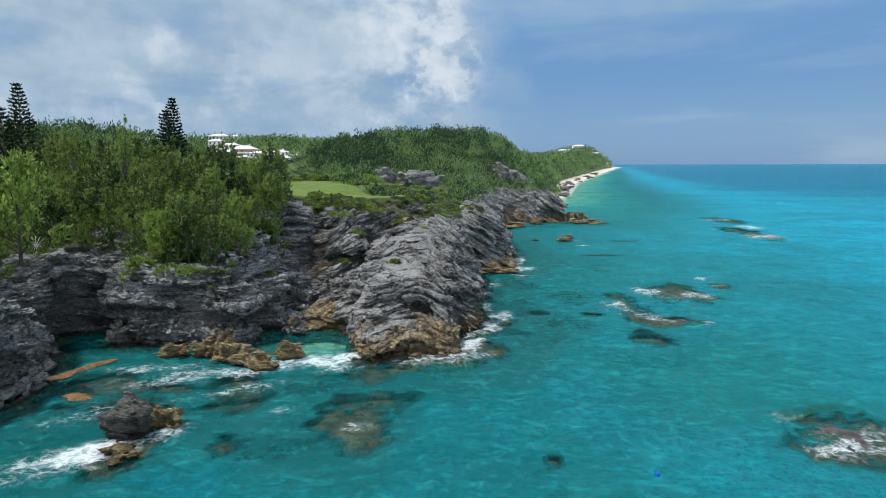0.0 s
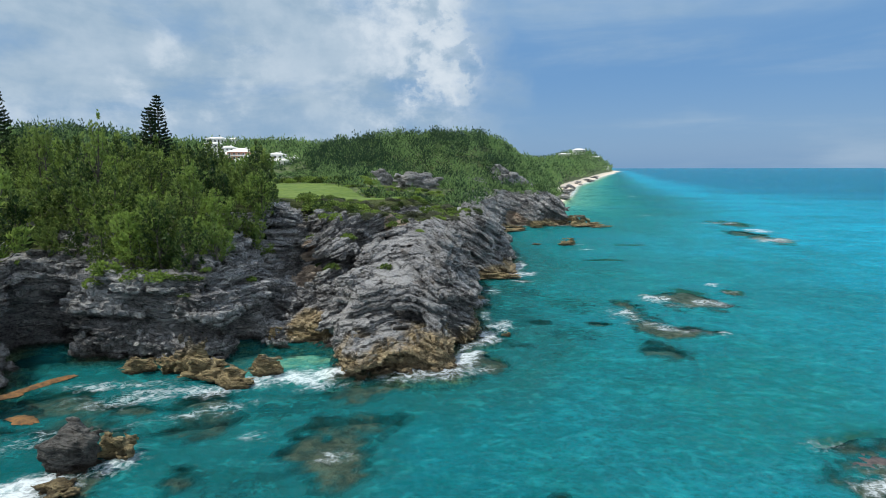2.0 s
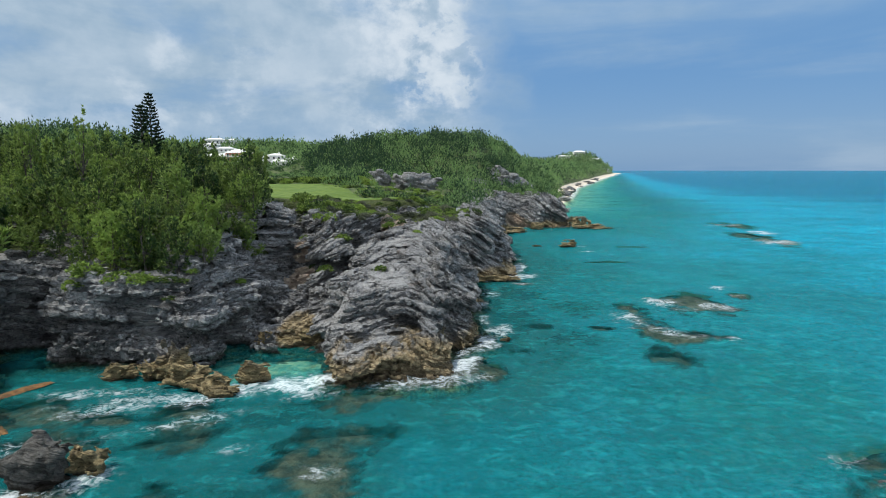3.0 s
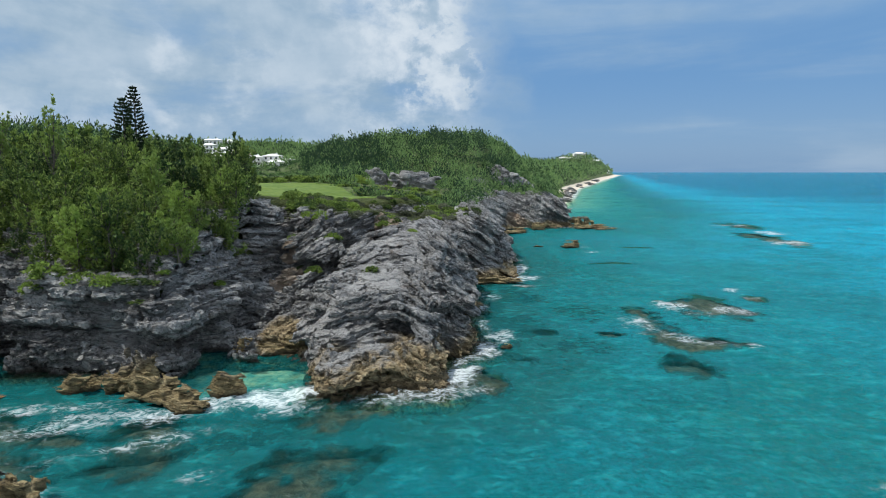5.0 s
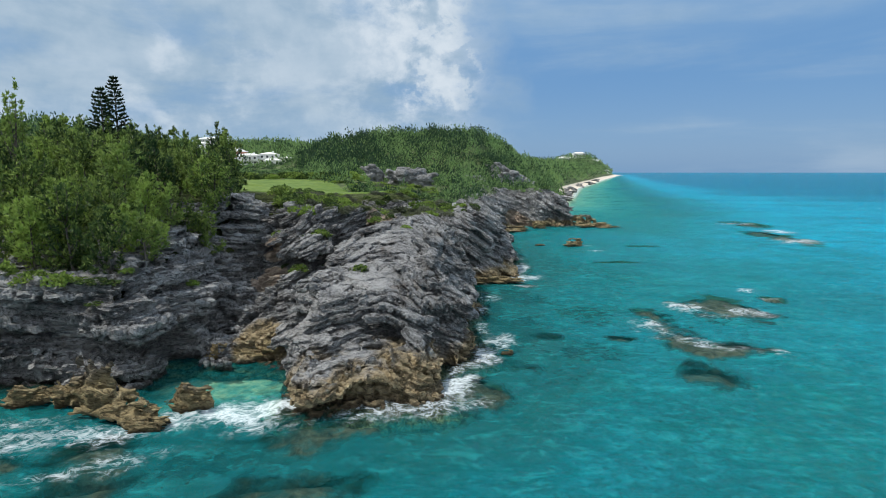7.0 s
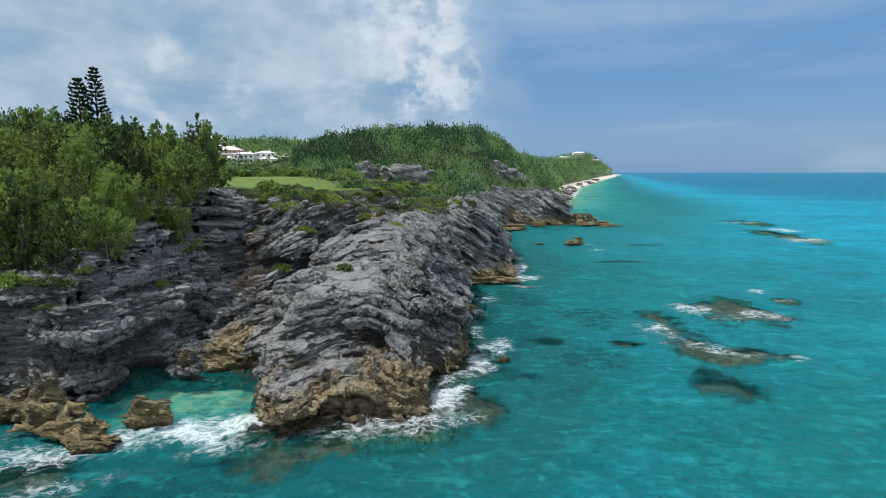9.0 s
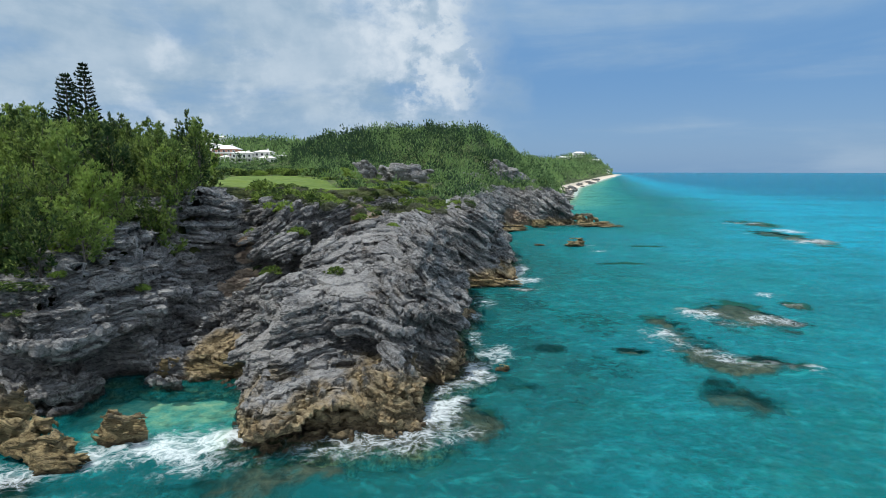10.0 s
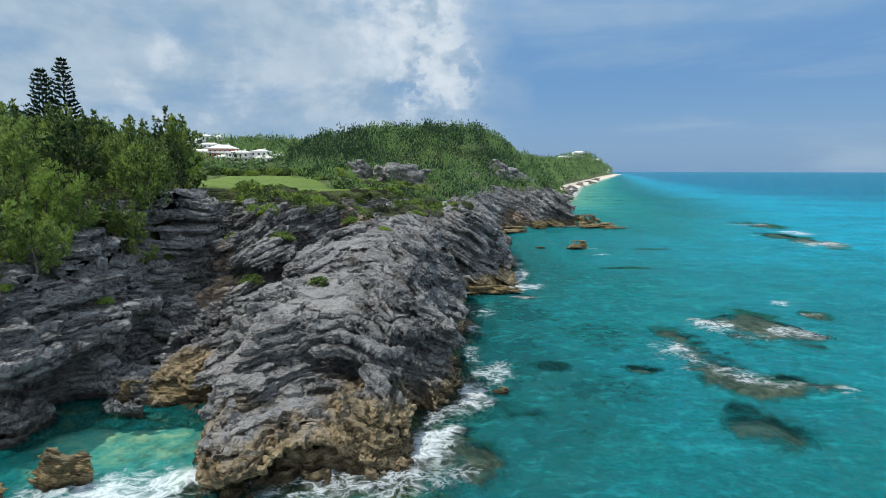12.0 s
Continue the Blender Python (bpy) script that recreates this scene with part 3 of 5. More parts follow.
def build_ground():
    xs = graded(-4200, -64, 66, 4200, 1.25, 1.045)
    ys = graded(-600, 26, 128, 4850, 1.25, 1.036)
    x, y, f = grid(xs, ys)
    z = land(x, y)
    d = shore_distance(x, y)
    for x0, x1, y0, y1 in ROCK_BLOCKS:
        inside = (d > -1.2) * ss(x, x0, x0 + 3) * ss(x, x1, x1 - 3) * ss(y, y0 - 1, y0 + 2) * ss(y, y1 + 1, y1 - 2)
        low = -2.6 + (z - 0.9) * ss(d, 9, 16)
        z = np.where(z > -2.6, z * (1 - inside) + np.minimum(z, low) * inside, z)
    # even sandy floor of the small pool
    basin = np.exp(-(((x + 17.5) / 12) ** 2 + ((y - 68) / 10) ** 2) ** 4)
    z = np.where((basin > 0.05) & (z < 0), np.maximum(z, -1.25 - 1.6 * (1 - basin)), z)
    me = mesh_of("ground", np.stack([x, y, z], 1), f, GROUND, True)
    attach(me, "rocky", np.maximum(ss(d, -34, -5) * ss(y, 190, 140), rocky_bed(x, y, d)) * (1 - basin))
    thing("ground", "sandy sea bed and scrub-covered coastal ground", "ground", me, kind="structure")


build_ground()


# ---- cliffs: bedded limestone as a solid ----
def bedding(x, y, z):
    """Distance across the beds: nearly level in the cove, arched over the headland."""
    head = ss(x, -22, -15)
    arch = np.where(x > -3, 0.55 * (x + 3), -0.24 * (x + 3))
    soft = np.sqrt(arch * arch + 0.25)
    return z + head * (soft - 0.10 * (y - 60)) + (1 - head) * (0.05 * x + 0.04 * y) + (fractal(x * 0.1, y * 0.1, z * 0.1, 2) - 0.5) * 2.0


TOPS = []
layers = rng.random(512).astype(np.float32)
fine = rng.random(2048).astype(np.float32)


def nets(F, origin, step):
    """Surface nets: a mesh of the places where the field F crosses zero."""
    inside = F > 0
    c = inside[:-1, :-1, :-1].astype(np.int8)
    corners = [(a, b, d) for a in (0, 1) for b in (0, 1) for d in (0, 1)]
    count = sum(inside[a:F.shape[0] - 1 + a, b:F.shape[1] - 1 + b, d:F.shape[2] - 1 + d].astype(np.int8) for a, b, d in corners)
    cell = np.argwhere((count > 0) & (count < 8))
    index = np.full(c.shape, -1, np.int32)
    index[cell[:, 0], cell[:, 1], cell[:, 2]] = np.arange(len(cell))
    val = {q: F[cell[:, 0] + q[0], cell[:, 1] + q[1], cell[:, 2] + q[2]] for q in corners}
    total, hits = np.zeros((len(cell), 3)), np.zeros(len(cell))
    for q in corners:
        for axis in range(3):
            if q[axis]:
                continue
            r = tuple(1 if n == axis else q[n] for n in range(3))
            cut = (val[q] > 0) != (val[r] > 0)
            t = np.where(cut, val[q] / np.where(cut, val[q] - val[r], 1), 0)
            p = np.tile(np.array(q, float), (len(cell), 1))
            p[:, axis] = t
            total += np.where(cut[:, None], p, 0)
            hits += cut
    verts = np.array(origin) + (cell + total / hits[:, None]) * step
    faces = []
    for axis in range(3):
        u, v = (axis + 1) % 3, (axis + 2) % 3
        lo = [slice(1, -1)] * 3
        hi = [slice(1, -1)] * 3
        lo[axis], hi[axis] = slice(0, -1), slice(1, None)
        A, B = inside[tuple(lo)], inside[tuple(hi)]
        e = np.argwhere(A != B)
        flip = A[e[:, 0], e[:, 1], e[:, 2]]
        base = e + 1
        base[:, axis] -= 1
        quad = []
        for du, dv in ((-1, -1), (0, -1), (0, 0), (-1, 0)):
            q = base.copy()
            q[:, u] += du
            q[:, v] += dv
            quad.append(index[q[:, 0], q[:, 1], q[:, 2]])
        quad = np.stack(quad, 1)
        quad[~flip] = quad[~flip][:, ::-1]
        faces.append(quad)
    faces = np.concatenate(faces)
    faces = faces[(faces >= 0).all(1)]
    # leave out loose crumbs
    mark = np.arange(len(verts))
    for _ in range(60):
        least = mark[faces].min(1)
        before = mark.copy()
        for k in range(4):
            np.minimum.at(mark, faces[:, k], least)
        mark = mark[mark]
        if (mark == before).all():
            break
    size = np.bincount(mark, minlength=len(verts))
    faces = faces[size[mark[faces[:, 0]]] > 0.06 * size.max()]
    return verts, faces


def build_cliff(x0, x1, y0, y1, step, names, cuts):
    z0, z1, rise = -1.2, 17.0, step * 0.7
    xs, ys, zs = np.arange(x0, x1, step), np.arange(y0, y1, step), np.arange(z0, z1, rise)
    X, Y = np.meshgrid(xs, ys, indexing="ij")
    H = land(X.ravel(), Y.ravel()).reshape(X.shape)
    D = shore_distance(X.ravel(), Y.ravel()).reshape(X.shape)
    S = H.copy()
    for _ in range(6):
        S[1:-1, 1:-1] = (S[1:-1, 1:-1] * 4 + S[:-2, 1:-1] + S[2:, 1:-1] + S[1:-1, :-2] + S[1:-1, 2:]) / 8
    gx, gy = np.gradient(S, step)
    slope = np.hypot(gx, gy) + 1e-6
    ox, oy = -gx / slope, -gy / slope
    soil = ss(D, 9, 15) * ss(slope, 0.9, 0.35) * ss(H, 6, 9) * np.where(X > -27, ss(Y - 101 - np.maximum(0, X + 12) * 0.75, 0, 3), 1.0)
    soil = np.maximum(soil, ss(D, 4, 8) * ss(slope, 0.8, 0.3) * ss(X, -30, -34) * ss(Y, 61, 66))
    amount = (1 - 0.9 * soil)
    F = np.empty((len(xs), len(ys), len(zs)), np.float32)
    reach = int(3.8 / step)
    high, deep = H.copy(), H.copy()
    for axis in (0, 1):
        up, down = high.copy(), deep.copy()
        for o in range(-reach, reach + 1, 2):
            up, down = np.maximum(up, np.roll(high, o, axis)), np.minimum(down, np.roll(deep, o, axis))
        high, deep = up, down
    F[:] = np.clip(H[:, :, None] - zs[None, None, :], -3, 3)
    for i in range(0, len(xs), 24):
        sl = slice(i, i + 24)
        busy = (zs[None, None, :] < high[sl][:, :, None] + 1.8) & (zs[None, None, :] > deep[sl][:, :, None] - 2.2)
        bi, bj, bk = np.nonzero(busy)
        if not len(bi):
            continue
        gi = bi + i
        x, y, z = xs[gi].astype(np.float32), ys[bj].astype(np.float32), zs[bk].astype(np.float32)
        force = amount[gi, bj].astype(np.float32)
        s = bedding(x, y, z).astype(np.float32)
        t = s / 0.75 + 100
        k = np.floor(t).astype(np.int32)
        w = ss(t - k, 0.72, 1.0)
        a = layers[k & 511] * (1 - w) + layers[(k + 1) & 511] * w
        t = s / 0.34 + 400
        k = np.floor(t).astype(np.int32)
        w = ss(t - k, 0.66, 1.0)
        b = fine[k & 2047] * (1 - w) + fine[(k + 1) & 2047] * w
        rough = fractal(x * 0.5, y * 0.5, z * 0.7, 3, 0.6)
        big = fractal(x * 0.16, y * 0.16, z * 0.2 + 5, 2)
        plate = fractal(x * 0.24, y * 0.24, s * 1.4, 2)
        leafy = fractal(x * 0.5 + 9, y * 0.5, s * 3.0, 2)
        plate = 0.45 * plate + 0.55 * (0.25 + 0.5 * ss(plate, 0.38, 0.60))
        leafy = 0.4 * leafy + 0.6 * (0.25 + 0.5 * ss(leafy, 0.42, 0.58))
        t = s / 1.7 + 30 + (big - 0.5) * 1.2
        k = np.floor(t)
        w = ss(t - k, 0.8, 1.0)
        slab = vnoise(x * 0.17 + k * 7.3, y * 0.17, k * 3.0) * (1 - w) + vnoise(x * 0.17 + k * 7.3 + 7.3, y * 0.17, k * 3.0 + 3) * w
        t = s / 1.05 + 60
        k = np.floor(t + (rough - 0.5) * 0.8).astype(np.int32)
        bx, by = np.floor(x / 2.6 + k * 0.37 + (rough - 0.5) * 1.1).astype(np.int32), np.floor(y / 2.6 + k * 0.61).astype(np.int32)
        block = LATTICE[k & 63, bx & 63, by & 63]
        crack = ss(np.abs(fractal(x * 0.3 + 40, y * 0.3, z * 0.12, 2) - 0.5), 0.04, 0.0)
        low = np.exp(-((z - 0.5) / 0.55) ** 2)
        shift = (a * 1.3 * (0.4 + big) + b * 1.0 + block * 1.1 + (slab - 0.5) * 3.8 + (plate - 0.5) * 2.2 + (leafy - 0.5) * 1.8 + (rough - 0.5) * 1.2 + (big - 0.5) * 2.4 - 1.4 + low * 0.9 + crack * 0.9) * force
        px = np.clip((x + ox[gi, bj] * shift - x0) / step, 0, len(xs) - 1.001)
        py = np.clip((y + oy[gi, bj] * shift - y0) / step, 0, len(ys) - 1.001)
        i0, j0 = px.astype(np.int32), py.astype(np.int32)
        u, v = px - i0, py - j0
        h = (H[i0, j0] * (1 - u) + H[i0 + 1, j0] * u) * (1 - v) + (H[i0, j0 + 1] * (1 - u) + H[i0 + 1, j0 + 1] * u) * v
        f = h - z + ((a - 0.5) * 0.8 + (b - 0.5) * 0.5 + (block - 0.5) * 0.6 + (slab - 0.5) * 1.5 + (plate - 0.5) * 1.3 + (leafy - 0.5) * 1.5 + (rough - 0.5) * 0.6 - crack * 0.8) * force
        for cx, cy, cz, r, sz in CAVES:
            q = ((x - cx) / r) ** 2 + ((y - cy) / r) ** 2 + ((z - cz) / sz) ** 2
            f = np.minimum(f, (np.sqrt(q) - 1) * r + (rough - 0.5) * 1.6)
        F[gi, bj, bk] = f
    F[:, :, 0] = np.minimum(F[:, :, 0], F[:, :, 1])
    solid = F > 0
    k = np.where(solid.any(2), len(zs) - 1 - np.argmax(solid[:, :, ::-1], 2), 0)
    TOPS.append((x0, y0, step, z0 + (k + 0.5) * rise))
    verts, faces = nets(F, (x0, y0, z0), np.array((step, step, rise)))
    bed = bedding(verts[:, 0], verts[:, 1], verts[:, 2])
    # crags: thin plates and pits cut into the surface
    va, vb, vc = (verts[faces[:, k]] for k in (0, 1, 2))
    out = np.cross(vb - va, vc - va)
    normal = np.zeros_like(verts)
    for k in range(4):
        np.add.at(normal, faces[:, k], out)
    normal /= np.linalg.norm(normal, axis=1)[:, None] + 1e-9
    px, py = verts[:, 0], verts[:, 1]
    ridge = 1 - 2 * np.abs(fractal(px * 0.5, py * 0.5, bed * 1.7, 3, 0.6) - 0.5)
    pitted = 1 - 2 * np.abs(fractal(px * 1.3, py * 1.3, verts[:, 2] * 1.5, 2, 0.6) - 0.5)
    seam = bed / 0.42 + 300 + (vnoise(px * 0.2, py * 0.2, bed * 0.2) - 0.5) * 1.5
    step_k = np.floor(seam).astype(np.int32)
    thin = fine[step_k & 2047] * (0.4 + 1.2 * vnoise(px * 0.22, py * 0.22, step_k * 1.0)) - 0.75 * (seam - step_k < 0.22)
    craggy = 0.25 + 0.75 * ss(vnoise(px * 0.13, py * 0.13, verts[:, 2] * 0.13 + 3), 0.35, 0.65)
    worn_low = ss(verts[:, 2], 4.0, 2.0)
    hard = 1 - 0.9 * soil[np.clip(((px - x0) / step).astype(int), 0, len(xs) - 1), np.clip(((py - y0) / step).astype(int), 0, len(ys) - 1)]
    verts = verts + normal * (hard * ((ridge - 0.75) * 0.6 * craggy + (pitted - 0.75) * (0.18 + 0.5 * worn_low) + (thin - 0.3) * 0.36) * min(1.6, step / 0.17))[:, None]
    ii = np.clip(((verts[:, 0] - x0) / step).astype(int), 0, len(xs) - 1)
    jj = np.clip(((verts[:, 1] - y0) / step).astype(int), 0, len(ys) - 1)
    turf = soil[ii, jj] * ss(verts[:, 2] - H[ii, jj], -1.4, -0.7)
    sandy = np.zeros(len(verts))
    for sx, sy, sz, r in SAND_SPOTS:
        sandy = np.maximum(sandy, ss(np.sqrt((verts[:, 0] - sx) ** 2 + ((verts[:, 1] - sy) / 1.4) ** 2 + ((verts[:, 2] - sz) * 0.9) ** 2), r, r * 0.4))
    mid = verts[faces].mean(1)
    where = sum(((mid[:, 0] < c).astype(int) for c in cuts), np.zeros(len(mid), int))
    for w, (name, label) in enumerate(names):
        own = faces[where == w]
        used, back = np.unique(own, return_inverse=True)
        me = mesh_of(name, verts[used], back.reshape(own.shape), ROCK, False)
        attach(me, "bed", bed[used])
        attach(me, "soil", turf[used])
        attach(me, "sandy", sandy[used])
        vx, vy = verts[used][:, 0], verts[used][:, 1]
        worn = np.maximum(ss(vx, -13, -9) * (0.25 + 0.75 * ss(vy, 78, 62)), 0.85 * ss(vx, 1, 5))
        attach(me, "worn", np.maximum(worn, np.exp(-(((vx + 15) / 4.2) ** 2 + ((vy - 70.5) / 3.6) ** 2) ** 2)))
        thing(name, label, "cliff", me, kind="structure")


CAVES = [(-22.5, 67.5, 1.6, 2.6, 3.0), (-11.6, 70.0, 1.6, 1.8, 2.0), (-33.5, 61.4, 1.0, 2.0, 1.6), (-29.5, 60.2, 1.2, 1.8, 1.5), (-45, 64, 2.5, 4.5, 5.0),
         (4.6, 75.0, 0.5, 2.2, 1.8), (5.5, 93.0, 0.6, 2.6, 2.0), (-19.4, 88.6, 6.3, 2.4, 1.0), (-16.4, 87.0, 6.4, 2.4, 1.0), (-13.2, 88.0, 6.4, 1.8, 1.4),
         (-20.4, 76, 2.6, 2.0, 3.0), (-12.4, 96, 8.0, 2.2, 2.0), (-11.0, 91, 6.8, 1.6, 1.6), (-15.6, 82.4, 3.4, 2.2, 0.8), (-9.6, 81.6, 6.4, 1.8, 0.9), (2.6, 66.6, 1.4, 1.6, 1.8), (-1.5, 57.6, 0.6, 2.2, 0.8), (-5.5, 57.6, 0.5, 1.8, 0.7)]
SAND_SPOTS = [(-7.8, 104.6, 10.2, 3.4), (-19.8, 86.4, 5.0, 3.2), (-20.4, 90.5, 7.6, 2.2), (-6, 106, 9.4, 2.0),  (24, 200, 0.6, 6.0), (29, 202, 0.8, 5.0)]
build_cliff(*CLIFFS[0], [("headland", "arched grey limestone headland with a tan wave-cut foot")], ())
build_cliff(*CLIFFS[3], [("sea_cliff", "dark grey bedded limestone cliff above a small pool"),
                         ("cove_cliff", "shaded dark limestone cliff round a narrow cove")], (-41,))
build_cliff(*CLIFFS[2], [("clifftop", "grey limestone clifftop below the green"), ("grove_ground", "earthy rock ground under the grove")], (-26,))
build_cliff(*CLIFFS[1], [("far_headland", "pale grey limestone headland beside a small beach")], ())


# ---- sea ----
# reefs just under or just breaking the surface: x, y, half length, half width, turn, height of the top
REEFS = [(33.0, 40.0, 5.6, 4.8, 20, 0.05), (8.7, 36.8, 0.75, 0.6, 0, 0.06), (38.8, 89.5, 4.9, 6.3, 0, 0.05), (28.9, 86.5, 1.9, 3.0, 0, -0.10), (28.4, 77.8, 3.0, 4.4, 0, -0.10), (31.2, 72.2, 4.9, 2.1, 0, 0.00),
         (26.3, 65.7, 2.9, 3.0, 0, -0.40), (48.9, 95.2, 1.6, 2.3, 0, -0.10), (104.2, 203.8, 5.3, 9.9, 0, -0.10), (93.3, 167.8, 4.8, 14.4, 0, -0.10), (-7.6, 43.0, 4.2, 4.0, 8, -0.15), (-16.8, 39.3, 1.7, 2.0, 0, -0.12), (-6.3, 54.3, 3.8, 2.2, 15, -0.2),
         (-5.5, 47.2, 4.5, 1.8, 10, -0.5), (6.3, 61.0, 2.0, 2.5, 20, -0.02), (10.2, 67.2, 1.8, 1.0, 0, -0.4), (13.7, 76.6, 1.7, 1.1, 0, -0.4),
         (21.3, 76.2, 1.6, 0.9, 0, -0.15), (15.3, 103.3, 1.6, 1.0, 0, 0.15), (-25.6, 49.6, 3.2, 1.3, 5, -0.2), (-23.4, 37.8, 2.2, 3.0, 0, -0.1),
         (10.8, 80.5, 3.6, 7.0, 0, -0.9), (12.0, 95.0, 4.4, 5.0, 0, -0.9), (20.5, 86.0, 4.0, 4.0, 0, -1.0), (17.0, 72.0, 3.5, 3.0, 0, -1.0), (-12.0, 50.5, 6.0, 2.0, 20, -0.8), (-30, 51.0, 4.0, 2.0, 0, -0.7), (-12.0, 39.0, 5.0, 2.0, 0, -0.9), (-34, 45, 3.0, 1.2, 0, -0.3), (-34, 50.5, 4.5, 3.0, 10, -0.4), (-27.5, 45.5, 4.5, 2.6, -10, -0.45), (-19.0, 46.5, 4.0, 2.2, 15, -0.45), (-38, 45, 4.0, 3.0, 0, -0.4), (-20.0, 51.5, 3.6, 1.6, 20, -0.4), (36, 126, 5, 1.0, 0, -0.3), (50, 150, 4, 1.0, 0, -0.3)]
# breaking water: x, y, half length, half width, turn, strength
SURF = [(-12.5, 57.6, 4.8, 2.0, 12, 1.0), (-18.0, 55.0, 4.5, 1.6, 25, 0.8), (-27.5, 36.5, 4.6, 1.9, 35, 0.95), (-22.3, 41.6, 1.6, 2.0, 0, 0.85),
        (3.6, 62.5, 1.5, 2.6, -15, 0.85), (6.6, 72.0, 1.1, 3.6, -6, 0.8), (6.9, 80.0, 1.0, 3.5, 0, 0.6), (7.2, 88.5, 1.0, 3.0, 0, 0.6), (8.2, 75.5, 2.2, 2.6, -20, 0.62), (8.6, 96.0, 2.4, 4.0, 0, 0.5), (16.4, 110.5, 3.2, 2.4, 20, 0.72), (13.8, 108.0, 2.8, 2.4, 20, 0.75),
        (16.2, 118, 1.6, 7.0, -8, 0.75), (17.4, 135, 1.2, 9.0, 0, 0.5), (33.0, 39.8, 4.0, 2.0, 20, 0.8), (29.5, 43.5, 2.0, 1.6, 20, 0.45),
        (34.6, 89.6, 2.8, 3.0, -30, 0.7), (41.4, 87.2, 2.4, 3.0, -50, 0.6), (37.0, 86.0, 3.0, 2.2, -20, 0.5), (26.2, 80.9, 2.6, 3.0, -40, 0.68), (27.6, 78.1, 2.4, 2.8, -45, 0.66), (29.4, 75.6, 2.6, 2.2, -40, 0.58), (33.0, 72.2, 3.0, 1.4, -10, 0.42), (36.2, 71.1, 1.0, 1.4, 0, 0.6),
        (101.9, 205.7, 6, 3.0, 0, 0.7), (101.4, 181.8, 5, 5.0, -40, 0.75), (93.0, 160, 5, 7, -40, 0.75), (48.8, 100.2, 2.0, 1.6, 0, 0.6), (-6.5, 42.4, 1.6, 1.1, 20, 0.6), (-13.2, 45.0, 1.3, 1.0, 0, 0.5),
        (15.3, 103.3, 2.4, 1.0, 0, 0.55), (48.5, 95.0, 1.8, 0.7, 0, 0.5), (-5.2, 56.2, 3.5, 0.9, 12, 0.55), (36, 142, 3, 0.7, 0, 0.6), (27, 158, 4, 1.0, 0, 0.4),
        (-22, 47.5, 4.0, 1.0, 30, 0.5), (-25, 52.5, 6.0, 2.0, 15, 0.55), (-31, 55, 4.5, 1.2, 5, 0.6), (-30, 44, 5.0, 2.2, 20, 0.5), (-17, 50.5, 4.0, 1.4, 25, 0.45), (-10, 55.0, 3.0, 1.2, 15, 0.7), (4.5, 59.2, 2.6, 1.4, 20, 0.55), (-28.5, 55.5, 4.0, 0.9, 10, 0.4), (36.5, 150.5, 2.0, 1.0, 0, 0.55), (52, 192, 4.0, 1.2, 0, 0.6)]


def ellipse(x, y, cx, cy, a, b, turn):
    c, s = math.cos(radians(turn)), math.sin(radians(turn))
    dx, dy = x - cx, y - cy
    return ((dx * c + dy * s) / a) ** 2 + ((dy * c - dx * s) / b) ** 2


def build_sea():
    xs = graded(-4300, -48, 62, 4300, 0.62, 1.05)
    ys = graded(-500, 28, 128, 4880, 0.62, 1.028)
    x, y, f = grid(xs, ys)
    bed = land(x, y)
    pool = np.exp(-ellipse(x, y, -17.5, 68.0, 12.0, 10.0, 0) ** 4)
    d = shore_distance(x, y)
    depth = np.maximum(-bed, 0) + 0.012 * np.maximum(0, x - 20 - 0.32 * y) + 0.01 * np.maximum(0, y - 60) * ss(x - 0.3 * y, -40, 120)
    depth = np.minimum(depth, 16)
    # pale, clear water along the far beach
    depth = depth * (1 - 0.6 * ss(d, -150, -4) * ss(y, 150, 320))
    foam = 0.62 * ss(d, -2.4, -0.2) * ss(fractal(x * 0.12, y * 0.12, 4.0, 2), 0.40, 0.62) * ss(y, 45, 60) * ss(x, -12, -2)
    foam = np.maximum(foam, 0.8 * ss(d, -4 - 0.004 * y, -1) * ss(y, 300, 420))
    depth = depth * (1 - pool) + 0.85 * pool
    blur = (fractal(x * 0.34, y * 0.34, 6.0, 4, 0.7) - 0.5) * 3.4
    for cx, cy, a, b, turn, top in REEFS:
        q = ellipse(x, y, cx, cy, a, b * 1.15, turn) + blur
        m = ss(np.sqrt(np.maximum(q, 0)), 1.2, 0.65) * (0.4 if top < -0.6 else 1.0)
        depth = depth * (1 - m) + (max(0.05, -top) + 0.15) * m
    for cx, cy, a, b, turn, power in SURF:
        q = ellipse(x, y, cx, cy, a, b, turn)
        foam = np.maximum(foam, power * np.exp(-np.maximum(0, q + blur * 1.1) * 0.8))
    z = (fractal(x * 0.16, y * 0.22, 1.0, 3) - 0.5) * 0.28 + foam * (fractal(x * 0.6, y * 0.6, 2.0, 2) - 0.3) * 0.5 * ss(y, 300, 150)
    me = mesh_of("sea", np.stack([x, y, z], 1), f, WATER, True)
    attach(me, "depth", depth)
    attach(me, "foam", foam)
    attach(me, "rocky", rocky_bed(x, y, d) * (1 - pool))
    thing("sea", "clear turquoise sea with ripples and lines of foam", "water", me, kind="structure")


build_sea()


